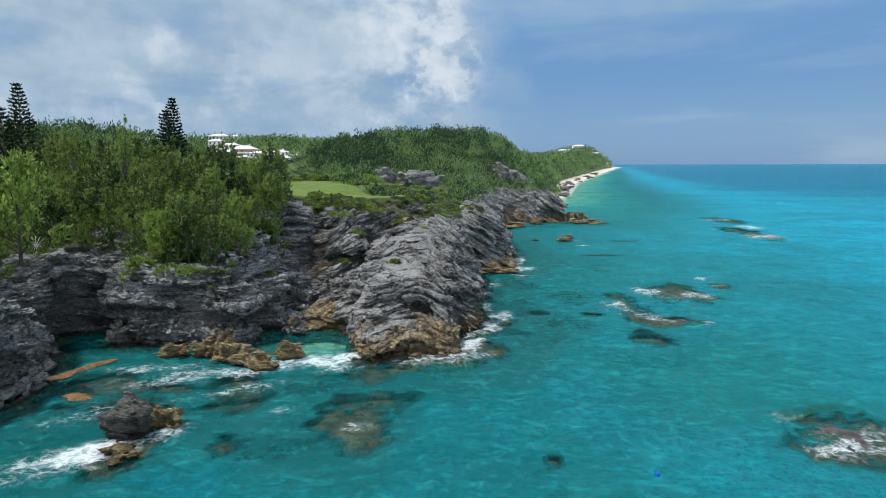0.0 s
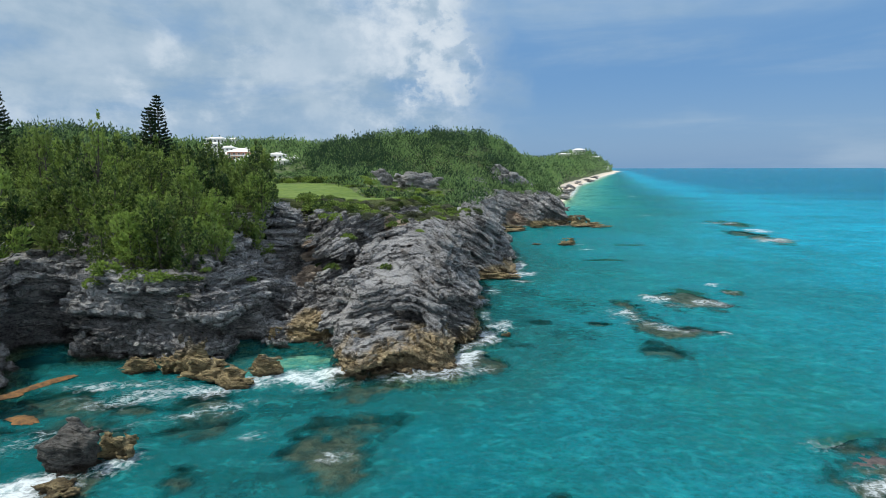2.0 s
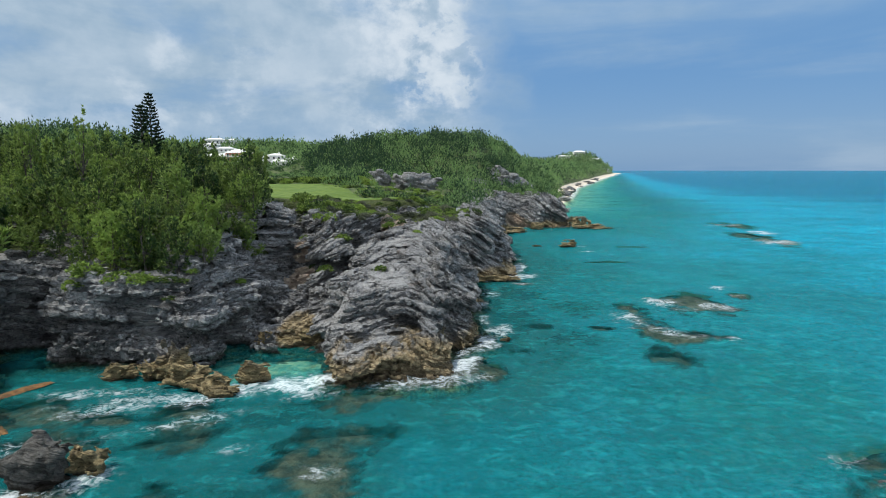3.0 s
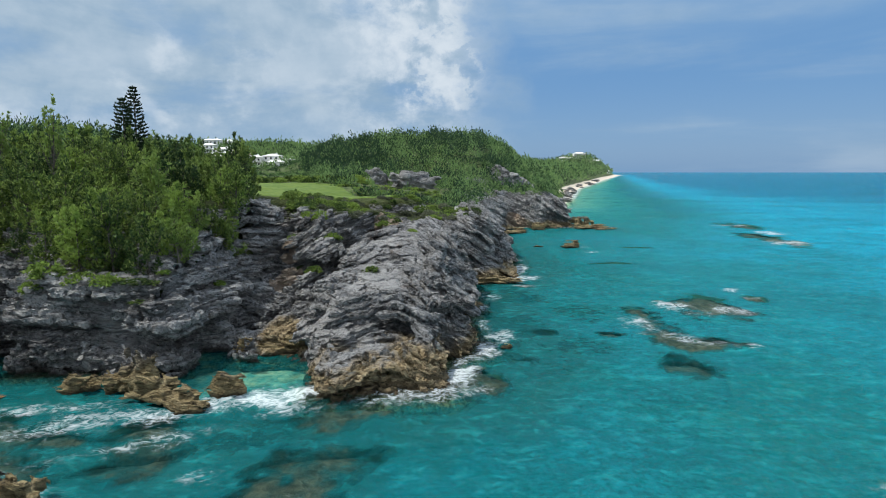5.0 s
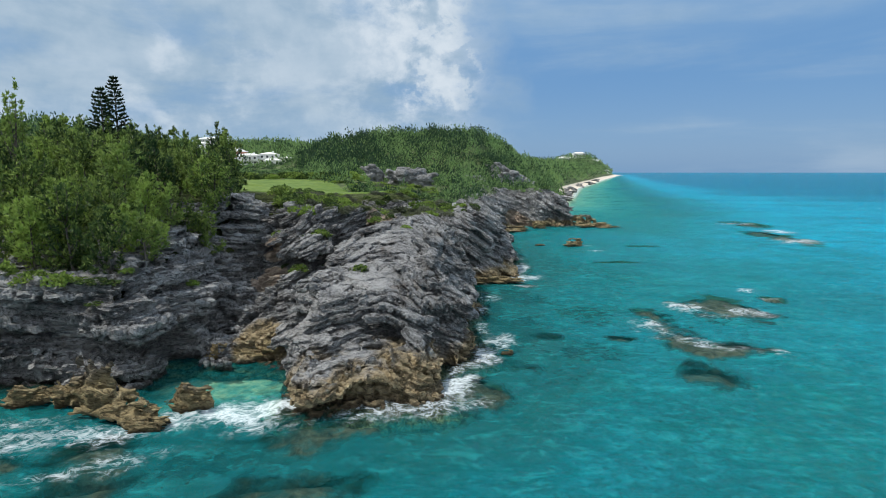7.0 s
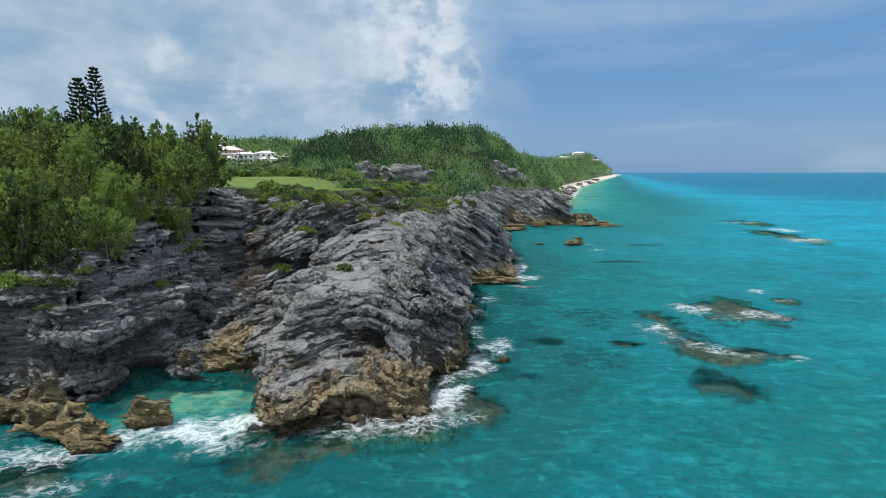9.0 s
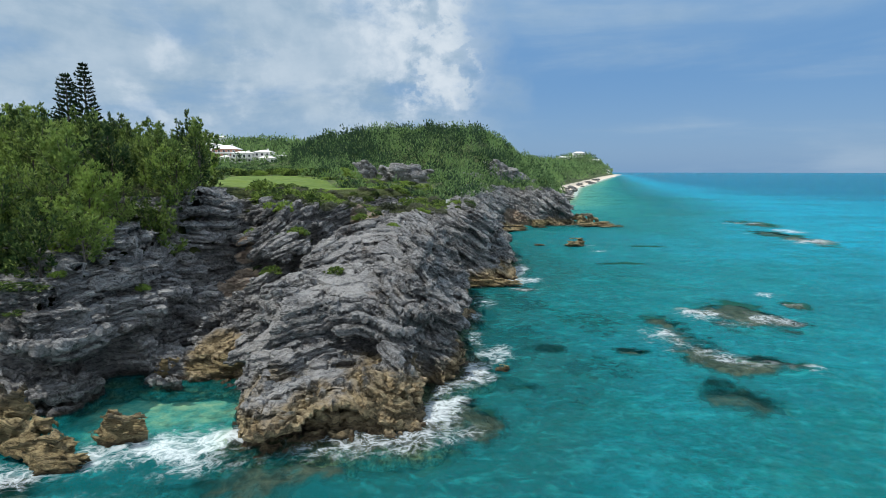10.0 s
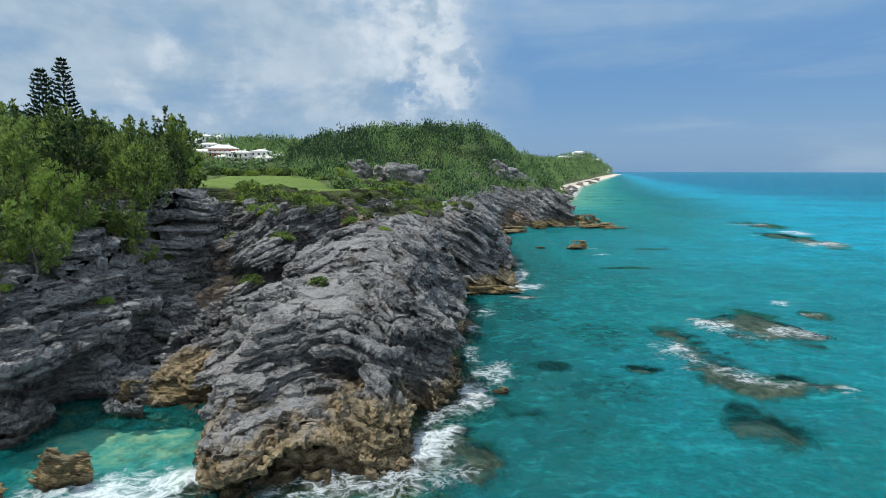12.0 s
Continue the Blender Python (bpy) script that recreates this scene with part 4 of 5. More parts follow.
# ---- rocks and reefs ----
def reef_mesh(seed):
    """A broad, rough mound; its top lies at zero."""
    rad, ang = np.meshgrid(np.linspace(0, 1.25, 26), np.linspace(0, 2 * math.pi, 56, endpoint=False), indexing="ij")
    x, y = (rad * np.cos(ang)).ravel(), (rad * np.sin(ang)).ravel()
    lump = fractal(x * 2.2 + seed * 9, y * 2.2, seed, 4, 0.65)
    q = np.clip(np.hypot(x, y) + (fractal(x * 1.1 + seed * 5, y * 1.1, 4, 3) - 0.5) * 0.9, 0, 2)
    z = -0.9 * ss(q, 0.45, 1.0) - 2.4 * ss(q, 0.95, 1.25) - np.maximum(0, 0.62 - lump) * 1.3
    z -= z.max()
    n = ang.shape[1]
    i, j = np.meshgrid(np.arange(25), np.arange(n), indexing="ij")
    a, b = (i * n + j).ravel(), (i * n + (j + 1) % n).ravel()
    return mesh_of("reef", np.stack([x, y, z], 1), np.stack([a, a + n, b + n, b], 1), REEF, True)


def rock_mesh(name, seed, mat, beds=2.2, jag=1.0, worn=1.0, step=0.09):
    """A unit rock, blocky and bedded, undercut near its foot."""
    ax, az = np.arange(-1.6, 1.6, step), np.arange(-0.9, 1.6, step)
    x, y, z = np.meshgrid(ax, ax, az, indexing="ij")
    o = seed * 6.3
    rough = fractal(x * 1.5 + o, y * 1.5, z * 1.9 + o, 4, 0.62)
    big = fractal(x * 0.8 + o, y * 0.8 + 4, z * 0.8, 2)
    t = (z + 0.22 * x + (big - 0.5)) * beds + seed
    k = np.floor(t).astype(np.int32)
    w = ss(t - k, 0.6, 1.0)
    layer = LATTICE[3, 7][k & 63] * (1 - w) + LATTICE[3, 7][(k + 1) & 63] * w
    bx, by = np.floor(x * 1.7 + k * 0.4 + rough).astype(np.int32), np.floor(y * 1.7 + k * 0.7).astype(np.int32)
    block = LATTICE[k & 63, bx & 63, by & 63]
    foot = 0.26 * np.exp(-((z + 0.25) / 0.25) ** 2)
    r = (np.abs(x) ** 2.6 + np.abs(y) ** 2.6 + (np.abs(z) * 0.95) ** 3) ** (1 / 2.7)
    f = 0.92 - r + ((rough - 0.5) * 1.5 + (layer - 0.5) * 0.22 + (block - 0.5) * 0.45 + (big - 0.5) * 0.7) * jag - foot
    f[:, :, 0] = f[:, :, -1] = f[0] = f[-1] = -1
    f[:, 0] = f[:, -1] = -1
    v, q = nets(f.astype(np.float32), (-1.6, -1.6, -0.9), step)
    me = mesh_of(name, v, q, mat, True)
    attach(me, "bed", v[:, 2] * 2 + 0.5 * v[:, 0])
    attach(me, "worn", np.full(len(v), worn))
    return me


reef_shapes = [reef_mesh(k) for k in range(5)]
for k, (cx, cy, a, b, turn, top) in enumerate(REEFS):
    m = pose(cx, cy, min(top, 0.05), 0, 0, turn) @ Matrix.Diagonal((a * 1.12, b * 1.25, 0.6, 1))
    thing("reef", "brown algae-covered reef rock awash in shallow water" if top > -0.2 else "dark submerged reef rock under clear water", "reef", reef_shapes[k % 5], m, group="reefs off the headland")

# x, y, half sizes, turn, sink
BOULDERS = [(-30.2, 58.4, 2.0, 1.3, 1.3, 15, 0.1), (-26.4, 59.0, 1.7, 1.3, 1.7, 0, 0.1), (-24.2, 58.6, 1.4, 1.2, 3.0, 30, 0.1), (-22.6, 57.0, 2.0, 1.4, 1.9, -12, 0.1), (-20.2, 55.6, 2.3, 1.2, 1.3, -20, 0.1), (-18.4, 54.6, 1.5, 0.9, 0.7, 15, 0.1),
            (-16.9, 57.8, 2.0, 1.1, 1.7, 4, 0.1), (-24.8, 40.9, 2.4, 1.9, 2.6, 10, 0.1), (-23.4, 37.6, 1.2, 1.4, 0.5, 40, 0.1), (-22.4, 42.2, 1.3, 1.0, 1.4, 0, 0.1),
            (33.3, 150.2, 1.9, 1.2, 1.3, 20, 0.1), (31.7, 192.0, 1.9, 1.3, 1.7, 0, 0.1), (25.0, 150.5, 1.2, 0.7, 0.4, 0, 0.1), (49.0, 196.0, 5.0, 2.4, 1.2, 8, 0.2), (54.0, 193.0, 3.2, 1.6, 0.7, 8, 0.1),
            (48.5, 203, 2.6, 2.2, 3.0, 0, 0.3), (22.5, 182, 4.0, 2.2, 1.2, 30, 0.2), (-15.5, 69.6, 2.8, 1.5, 0.9, 10, 0.1), (-19.4, 69.0, 1.2, 0.8, 1.3, 40, 0.1), (-13.6, 70.4, 1.7, 1.4, 1.9, 0, 0.1), (12.8, 106.5, 2.2, 1.4, 0.9, 0, 0.1), (9.0, 105.8, 2.4, 1.2, 1.0, 10, 0.1), (8.8, 70.8, 0.5, 0.4, 0.35, 0, 0.05)]
boulder_shapes = [rock_mesh("rock", 20 + k, BOULDER, 2.2, 1.5, 1.0, 0.08) for k in range(6)]
lone_rock = rock_mesh("rock", 41, ROCK_DARK, 2.0, 0.9, 0.62, 0.07)
for k, (cx, cy, a, b, h, turn, sink) in enumerate(BOULDERS):
    near = 0.8 if cy < 70 and cx < 0 else 1.0
    m = pose(cx, cy, h * 0.25 - sink, 0, 0, turn) @ Matrix.Diagonal((a * near, b * near, h * 0.8, 1))
    thing("rock", "grey-topped limestone rock standing alone in the water" if h > 2.5 and cy < 50 else "tan weathered limestone rock standing in the water", "rock", lone_rock if h > 2.5 and cy < 50 else boulder_shapes[k % 6], m, group="rocks along the shore")


# ---- plants ----
def leaves(centres, ways, count, length, width, spread, seed):
    """Narrow diamond leaves fanning out from each centre along its way."""
    r = np.random.default_rng(seed)
    c = np.repeat(centres, count, 0)
    w = np.repeat(ways, count, 0) + r.normal(0, spread, (len(c), 3))
    w /= np.linalg.norm(w, axis=1)[:, None]
    side = np.cross(w, r.normal(0, 1, w.shape))
    side /= np.linalg.norm(side, axis=1)[:, None] + 1e-6
    ln = (length * r.uniform(0.6, 1.3, len(c)))[:, None]
    wd = (width * r.uniform(0.7, 1.3, len(c)))[:, None]
    v = np.stack([c, c + w * ln * 0.45 + side * wd, c + w * ln, c + w * ln * 0.45 - side * wd], 1).reshape(-1, 3)
    return v, np.arange(len(v)).reshape(-1, 4)


def limb(bm, path, r0, r1, sides=5):
    rings = []
    for i, p in enumerate(path):
        t = i / (len(path) - 1)
        r = r0 * (1 - t) + r1 * t
        rings.append([bm.verts.new((p[0] + r * math.cos(2 * math.pi * k / sides), p[1] + r * math.sin(2 * math.pi * k / sides), p[2])) for k in range(sides)])
    for a, b in zip(rings, rings[1:]):
        for k in range(sides):
            bm.faces.new((a[k], a[(k + 1) % sides], b[(k + 1) % sides], b[k]))


def tree(name, label, seed, height, radius, mat, tufts=300, open_=0.0, low=0.0):
    """Upright coastal tree: short leaning trunk, ascending limbs, tufts of narrow leaves."""
    r = np.random.default_rng(seed)
    bm = bmesh.new()
    lean = r.normal(0, 0.06, 2)
    trunk = [(lean[0] * t * height, lean[1] * t * height, t * height * 0.9 - 0.4) for t in np.linspace(0, 1, 7)]
    limb(bm, trunk, 0.011 * height + 0.05, 0.03)
    centres, ways = [], []
    limbs = 18
    for i in range(limbs):
        t0 = r.uniform(low, 0.62)
        ang = i * 2.4 + r.normal(0, 0.4)
        reach = radius * r.uniform(0.5, 1.15) * (1 - 0.6 * t0)
        rise = height * r.uniform(0.16, 0.40)
        start = np.array([lean[0] * t0 * height, lean[1] * t0 * height, t0 * height])
        end = start + np.array([math.cos(ang) * reach, math.sin(ang) * reach, rise])
        mid = start + np.array([math.cos(ang) * reach * 0.85, math.sin(ang) * reach * 0.85, rise * 0.3])
        pts = [(1 - t) ** 2 * start + 2 * t * (1 - t) * mid + t * t * end for t in np.linspace(0, 1, 5)]
        limb(bm, [tuple(p) for p in pts], 0.05, 0.015, 4)
        thick = radius * r.uniform(0.06, 0.12) * (1 - 0.4 * open_)
        for _ in range(tufts // limbs):
            t = r.uniform(0.2 + 0.3 * open_, 1.08)
            p = (1 - t) ** 2 * start + 2 * t * (1 - t) * mid + t * t * end + r.normal(0, thick * (1.25 - 0.6 * t), 3)
            centres.append(p)
            ways.append((math.cos(ang) * 0.45, math.sin(ang) * 0.45, 1.0))
    for _ in range(tufts // 7):
        t = r.uniform(0.6, 1.0)
        centres.append(np.array([lean[0] * t * height, lean[1] * t * height, t * height]) + r.normal(0, 0.10 * radius * (1.5 - t), 3))
        ways.append((0, 0, 1.2))
    v, f = leaves(np.array(centres), np.array(ways), 9, 0.44, 0.064, 0.6, seed + 1)
    ob = thing(name, label, "tree")
    part("trunk", bm, BARK, ob, "grey branching trunk and limbs")
    part("crown", mesh_of("crown", v, f, mat), None, ob)
    return ob


def height_at(x, y):
    for x0, y0, step, top in TOPS:
        i, j = int((x - x0) / step), int((y - y0) / step)
        if 1 < i < top.shape[0] - 2 and 1 < j < top.shape[1] - 2:
            return float(np.median(top[i - 1:i + 2, j - 1:j + 2]))
    return float(land(np.array([float(x)]), np.array([float(y)]))[0])


kinds = [tree("coastal_tree", "bushy bright green coastal tree on the clifftop", 40 + k, 7.0, 2.4 + 0.3 * (k % 3), LEAF if k % 2 else LEAF_B, 300) for k in range(6)]
r = random.Random(5)
spots = []
for _ in range(4000):
    x, y = r.uniform(-86, -22), r.uniform(60, 128)
    edge = -26.0 + 1.2 * math.sin(y * 0.4) if y > 71 else -26.0 - 0.3 * (71 - y)
    if y > 92:
        edge -= 0.44 * (y - 92)
    front = 66.8 - 2.4 * ss(x, -31, -35) + 1.2 * math.sin(x * 0.7) + (4 if x < -40 else 0) + max(0, -x - 46) * 0.15
    if x > edge or y < front or (x > -50 and x < -36 and y < 71):
        continue
    if (x + 51.5) ** 2 + (y - 66) ** 2 < 20:
        continue
    gap = 2.9 + 0.03 * (y - 60)
    if all((x - a) ** 2 + (y - b) ** 2 > gap * gap for a, b, _ in spots):
        spots.append((x, y, 0))
    if len(spots) >= 230:
        break
spots += [(x, y, 0) for x, y in ((-27, 73), (-28.5, 70.5), (-31, 69), (-27.2, 77), (-26.5, 81), (-27, 86), (-28, 91), (-33, 70.5), (-35.5, 68), (-37, 70), (-29, 75), (-39, 68))]
# extra trees out of view on the left, added to shade the cove
for _ in range(400):
    x, y = r.uniform(-66, -47), r.uniform(38, 64)
    if x < -49 and all((x - a) ** 2 + (y - b) ** 2 > 14 for a, b, _ in spots):
        spots.append((x, y, 0))
first = set()
for x, y, _ in spots:
    k = r.randrange(len(kinds))
    if height_at(x, y) < 6.8:
        continue
    # factor 1.9 heightens the unseen trees so their shadows reach the cove
    tall = (0.76 + 0.0095 * (y - 60) + r.uniform(-0.34, 0.40)) * (0.85 if x > -30 else 1.0) * (1.9 if x < -46 and y < 66 else 1.0)
    m = pose(x, y, height_at(x, y) - 0.3, 0, 0, r.uniform(0, 360)) @ Matrix.Scale(tall, 4)
    if k not in first:
        first.add(k)
        kinds[k].matrix_basis = m
        tagged(kinds[k], group="grove on the clifftop")
    else:
        o = copy_thing(kinds[k], m)
        o.matrix_basis = m


# ---- single trees ----
def norfolk_pine(at, height, seed, width=3.4):
    """Whorls of level branches with upturned, dark, needle-clad tips."""
    r = np.random.default_rng(seed)
    ob = thing("norfolk_pine", "tall dark tiered pine standing above the grove", "tree", at=at, group="pines above the grove")
    bm = bmesh.new()
    limb(bm, [(0, 0, z) for z in np.linspace(-0.5, height, 8)], 0.32, 0.04, 7)
    centres, ways = [], []
    tiers = int(height / 0.85)
    for i in range(tiers):
        t = (i + 1) / (tiers + 1)
        z = height * (0.18 + 0.82 * t)
        reach = width * (1 - t) ** 0.72 * (0.75 + 0.4 * r.random()) + 0.25
        for k in range(6):
            ang = k * math.pi / 3 + i * 0.55 + r.normal(0, 0.15)
            pull = reach * r.uniform(0.7, 1.1)
            pts = [(math.cos(ang) * pull * q, math.sin(ang) * pull * q, z + 0.35 * pull * q * q - 0.12 * pull * q) for q in np.linspace(0, 1, 4)]
            limb(bm, pts, 0.06, 0.02, 4)
            for q in np.linspace(0.35, 1.0, max(3, int(pull / 0.3))):
                centres.append((math.cos(ang) * pull * q, math.sin(ang) * pull * q, z + 0.35 * pull * q * q - 0.12 * pull * q))
                ways.append((math.cos(ang) * 0.6, math.sin(ang) * 0.6, 0.9))
    v, f = leaves(np.array(centres), np.array(ways), 6, 0.55, 0.10, 0.45, seed + 1)
    part("trunk", bm, BARK, ob)
    part("crown", mesh_of("crown", v, f, LEAF_DARK), None, ob, "dark green tiers of needles")


for x, y, top, seed in ((-61.5, 126.3, 36.2, 1), (-58.0, 116.2, 32.6, 2), (-83.9, 110, 37.2, 3), (-79.0, 99, 31.5, 4)):
    g = height_at(x, y)
    norfolk_pine(pose(x, y, g, 0, 0, seed * 40), top - g, seed, 3.3 if seed != 3 else 3.8)

for k, (x, y, top) in enumerate(((-49.7, 84.4, 28.6), (-62, 92, 27.5), (-66, 96, 27.0), (-31.7, 101.5, 25.2), (-29.0, 99, 23.6), (-38, 97, 24.2), (-41, 100, 24.5), (-71, 100, 27.5), (-45, 104, 25.0))):
    g = height_at(x, y)
    o = tree("casuarina", "slender open-crowned casuarina rising above the grove", 90 + k, top - g, 1.9, LEAF, 220, 0.9, 0.35)
    o.matrix_basis = pose(x, y, g, 0, 0, 50 * k)
    tagged(o, group="casuarinas above the grove")


# ---- low shrubs ----
def shrub(name, label, seed, mat, count=90, spread=0.8, leaf=0.3):
    r = np.random.default_rng(seed)
    q = r.normal(0, 1, (count, 3))
    q /= np.linalg.norm(q, axis=1)[:, None]
    q[:, 2] = np.abs(q[:, 2])
    rad = r.uniform(0.45, 1.0, (count, 1)) * (0.8 + 0.4 * r.random((count, 1)))
    c = q * rad * np.array([1, 1, 0.75])
    v, f = leaves(c, q + np.array([0, 0, 0.5]), 7, leaf, 0.075, spread, seed)
    bm = bmesh.new()
    for i in range(5):
        a = i * 1.3
        limb(bm, [(0.05 * math.cos(a), 0.05 * math.sin(a), -0.3), (0.5 * math.cos(a), 0.5 * math.sin(a), 0.5)], 0.035, 0.012, 4)
    ob = thing(name, label, "shrub")
    part("stems", bm, BARK, ob)
    part("foliage", mesh_of("foliage", v, f, mat), None, ob)
    return ob


green_shrubs = [shrub("shrub", "low green salt-tolerant shrub on the rock", 300 + k, LEAF_B) for k in range(3)]
grey_shrubs = [shrub("grey_shrub", "wind-clipped grey-green scrub on the clifftop", 310 + k, LEAF_GREY, 110, 0.9, 0.24) for k in range(2)]
placed = []
# on ledges of the cliffs: x, y, radius
for x, y, rad in ((-15.8, 85.7, 1.1), (-6.6, 76.5, 0.9), (-3.2, 96, 0.8), (-16.6, 91, 0.9), (-14.5, 92, 1.2), (-17.6, 97, 1.5), (-19.5, 98, 1.3), (-36.5, 64.5, 1.7), (-37.6, 64.0, 1.2), (-20.5, 93, 0.9), (-30.5, 64, 1.2), (-33, 64.5, 1.4), (-23.5, 73.5, 0.7), (-26, 66.5, 0.6)):
    placed.append((green_shrubs, x, y, rad, 0.9))
for x, y, rad in ((-28.0, 64.6, 1.3), (-26.6, 65.0, 1.1), (-29.4, 65.4, 1.1), (-27.2, 63.6, 0.8)):
    placed.append((green_shrubs, x, y, rad, 0.35))
for x, y, rad in ((-24, 104, 1.8), (-22, 107, 2.0), (-19.5, 105.5, 1.6), (-24.5, 110, 2.2), (-17, 109, 1.9), (-21, 112, 2.1), (-13, 111, 1.7), (-9.5, 113, 1.5), (-26, 115, 2.3), (-16, 115, 1.9), (-6, 116, 1.6), (-1.5, 118, 1.5), (-28, 119, 2.4), (-3.5, 121, 1.8)):
    placed.append((green_shrubs if rad > 1.6 else grey_shrubs, x, y, rad, 0.85))
for _ in range(900):
    x, y = r.uniform(-26, 10), r.uniform(99, 150)
    line = 101 + max(0, x + 12) * 0.75 + 1.5 * math.sin(x)
    if line < y < line + (16 if x > -8 else 21) and x < 8 and all((x - q[1]) ** 2 + (y - q[2]) ** 2 > 1.9 for q in placed):
        placed.append((grey_shrubs if r.random() < 0.45 else green_shrubs, x, y, r.uniform(0.7, 1.35), 0.8))
seen_first = set()
for family, x, y, rad, flat in placed:
    base = r.choice(family)
    if height_at(x, y) < 4.0:
        continue
    m = pose(x, y, height_at(x, y) - 0.15, 0, 0, r.uniform(0, 360)) @ Matrix.Diagonal((rad, rad, rad * flat, 1))
    o = base if base.name not in seen_first else copy_thing(base, m)
    seen_first.add(base.name)
    o.matrix_basis = m
    tagged(o, group="shrubs on the cliffs")


# rounded hedge at the back of the green
hedges = [shrub("hedge_bush", "rounded dense green bush at the back of the lawn", 330 + k, LEAF_B, 260, 0.7, 0.22) for k in range(2)]
first_two = [True, True]
for k in range(26):
    x, y = -62 + k * 1.55 + r.uniform(-0.5, 0.5), 183 + r.uniform(-2, 3)
    rad = r.uniform(1.7, 2.7)
    m = pose(x, y, height_at(x, y) - 0.2, 0, 0, r.uniform(0, 360)) @ Matrix.Diagonal((rad, rad, rad * 0.95, 1))
    o = hedges[k % 2] if first_two[k % 2] else copy_thing(hedges[k % 2], m)
    first_two[k % 2] = False
    o.matrix_basis = m
    tagged(o, group="hedge behind the lawn")


# ---- far woods ----
def woods(name, label, near, far, az0, az1, keep, density=1.0, count=26, seed=1, mat=None, grow=1.0):
    """Crowns of leaves over the hills, coarser with distance; too many to count."""
    r = np.random.default_rng(seed)
    xs, ys, size = [], [], []
    rad = near
    while rad < far:
        s = (2.3 + 0.0105 * rad) / density
        n = int(rad * (az1 - az0) / s)
        a = az0 + (np.arange(n) + r.uniform(-0.5, 0.5, n)) * (az1 - az0) / max(n, 1)
        q = rad + r.uniform(-0.5, 0.5, n) * s
        xs.append(q * np.sin(a))
        ys.append(q * np.cos(a))
        size.append(np.full(n, s))
        rad += s * 0.9
    x, y, s = np.concatenate(xs), np.concatenate(ys), np.concatenate(size) * density
    k, scale = keep(x, y)
    x, y, s, scale = x[k], y[k], s[k], scale[k]
    z = land(x, y)
    n = len(x)
    q = r.normal(0, 1, (n, count, 3))
    q /= np.linalg.norm(q, axis=2)[:, :, None]
    q[:, :, 2] = np.abs(q[:, :, 2]) * 0.9 + 0.05
    wide = (s * r.uniform(0.45, 1.05, n) * np.sqrt(scale))[:, None, None]
    tall = ((1.6 + s * 0.75) * r.uniform(0.4, 1.65, n) * scale * grow)[:, None]
    c = q * np.array([1, 1, 0.0]) * wide * r.uniform(0.6, 1.0, (n, count, 1))
    c[:, :, 2] = q[:, :, 2] * tall * r.uniform(0.55, 1.0, (n, count)) - 0.3
    c += np.stack([x, y, z], 1)[:, None, :]
    w = (q + np.array([0, 0, 0.45])).reshape(-1, 3)
    v, f = leaves(c.reshape(-1, 3), w, 1, 1.0, 1.0, 0.35, seed)
    # resize each leaf to its tree
    v = v.reshape(-1, 4, 3)
    big = np.repeat(s * (0.15 if count > 30 else 0.205) * np.sqrt(scale), count)[:, None, None]
    axis = v[:, 2:3] - v[:, 0:1]
    across = v[:, 1:2] - v[:, 3:4]
    across = across / (np.linalg.norm(across, axis=2, keepdims=True) + 1e-6)
    mid = v[:, 0:1] + axis * big * 0.5
    v = np.concatenate([v[:, 0:1], mid + across * big * 0.34, v[:, 0:1] + axis * big * 1.5, mid - across * big * 0.34], 1).reshape(-1, 3)
    me = mesh_of(name, v, f, mat or LEAF_FAR)
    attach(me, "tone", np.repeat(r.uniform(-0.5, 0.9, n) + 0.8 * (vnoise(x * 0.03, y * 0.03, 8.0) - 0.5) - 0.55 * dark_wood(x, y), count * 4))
    thing(name, label, "trees", me, kind="stuff")


LAWN_EDGE = [(-56, 125), (-30, 125), (-16, 121), (-8, 123), (-6, 130), (-9, 142), (-19, 154), (-27, 168), (-32, 180), (-56, 180), (-60, 150)]


def in_lawn(x, y):
    """Distance-like mask of the mown green."""
    inside = np.zeros(x.shape, bool)
    for (ax, ay), (bx, by) in zip(LAWN_EDGE, LAWN_EDGE[1:] + LAWN_EDGE[:1]):
        cross = (ay > y) != (by > y)
        inside ^= cross & (x < ax + (y - ay) * (bx - ax) / ((by - ay) or 1e-9))
    return inside


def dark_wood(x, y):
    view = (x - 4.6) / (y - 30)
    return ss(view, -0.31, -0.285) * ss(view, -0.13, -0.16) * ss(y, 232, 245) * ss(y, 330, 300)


def keep_mid(x, y):
    d = shore_distance(x, y)
    ok = (d > 7) & ~in_lawn(x, y) & ((y > 150) | (x < -26) | ((x > 0) & (y > 140) & (d > 9)) ) & ~((x > -92) & (x < -24) & (y < 128))
    ok &= ~((x > -25) & (x < 1) & (y > 160) & (y < 188))
    view = (x - 4.6) / (y - 30)
    low = (view > -0.485) & (view < -0.28) & (y > 135) & (y < 425)
    sc = np.where(low, 0.26, 1.0) * np.where((y < 215) & (x > -60), 0.75, 1.0)
    sc = sc * (1 + 0.25 * dark_wood(x, y))
    ok &= ~((x > -170) & (x < -106) & (y > 398) & (y < 432) & (np.random.default_rng(3).random(x.shape) < 0.85))
    return ok, sc


def keep_far(x, y):
    d = shore_distance(x, y)
    return d > 10 + 0.012 * y, np.where(y > 1200, 0.75, 1.0)


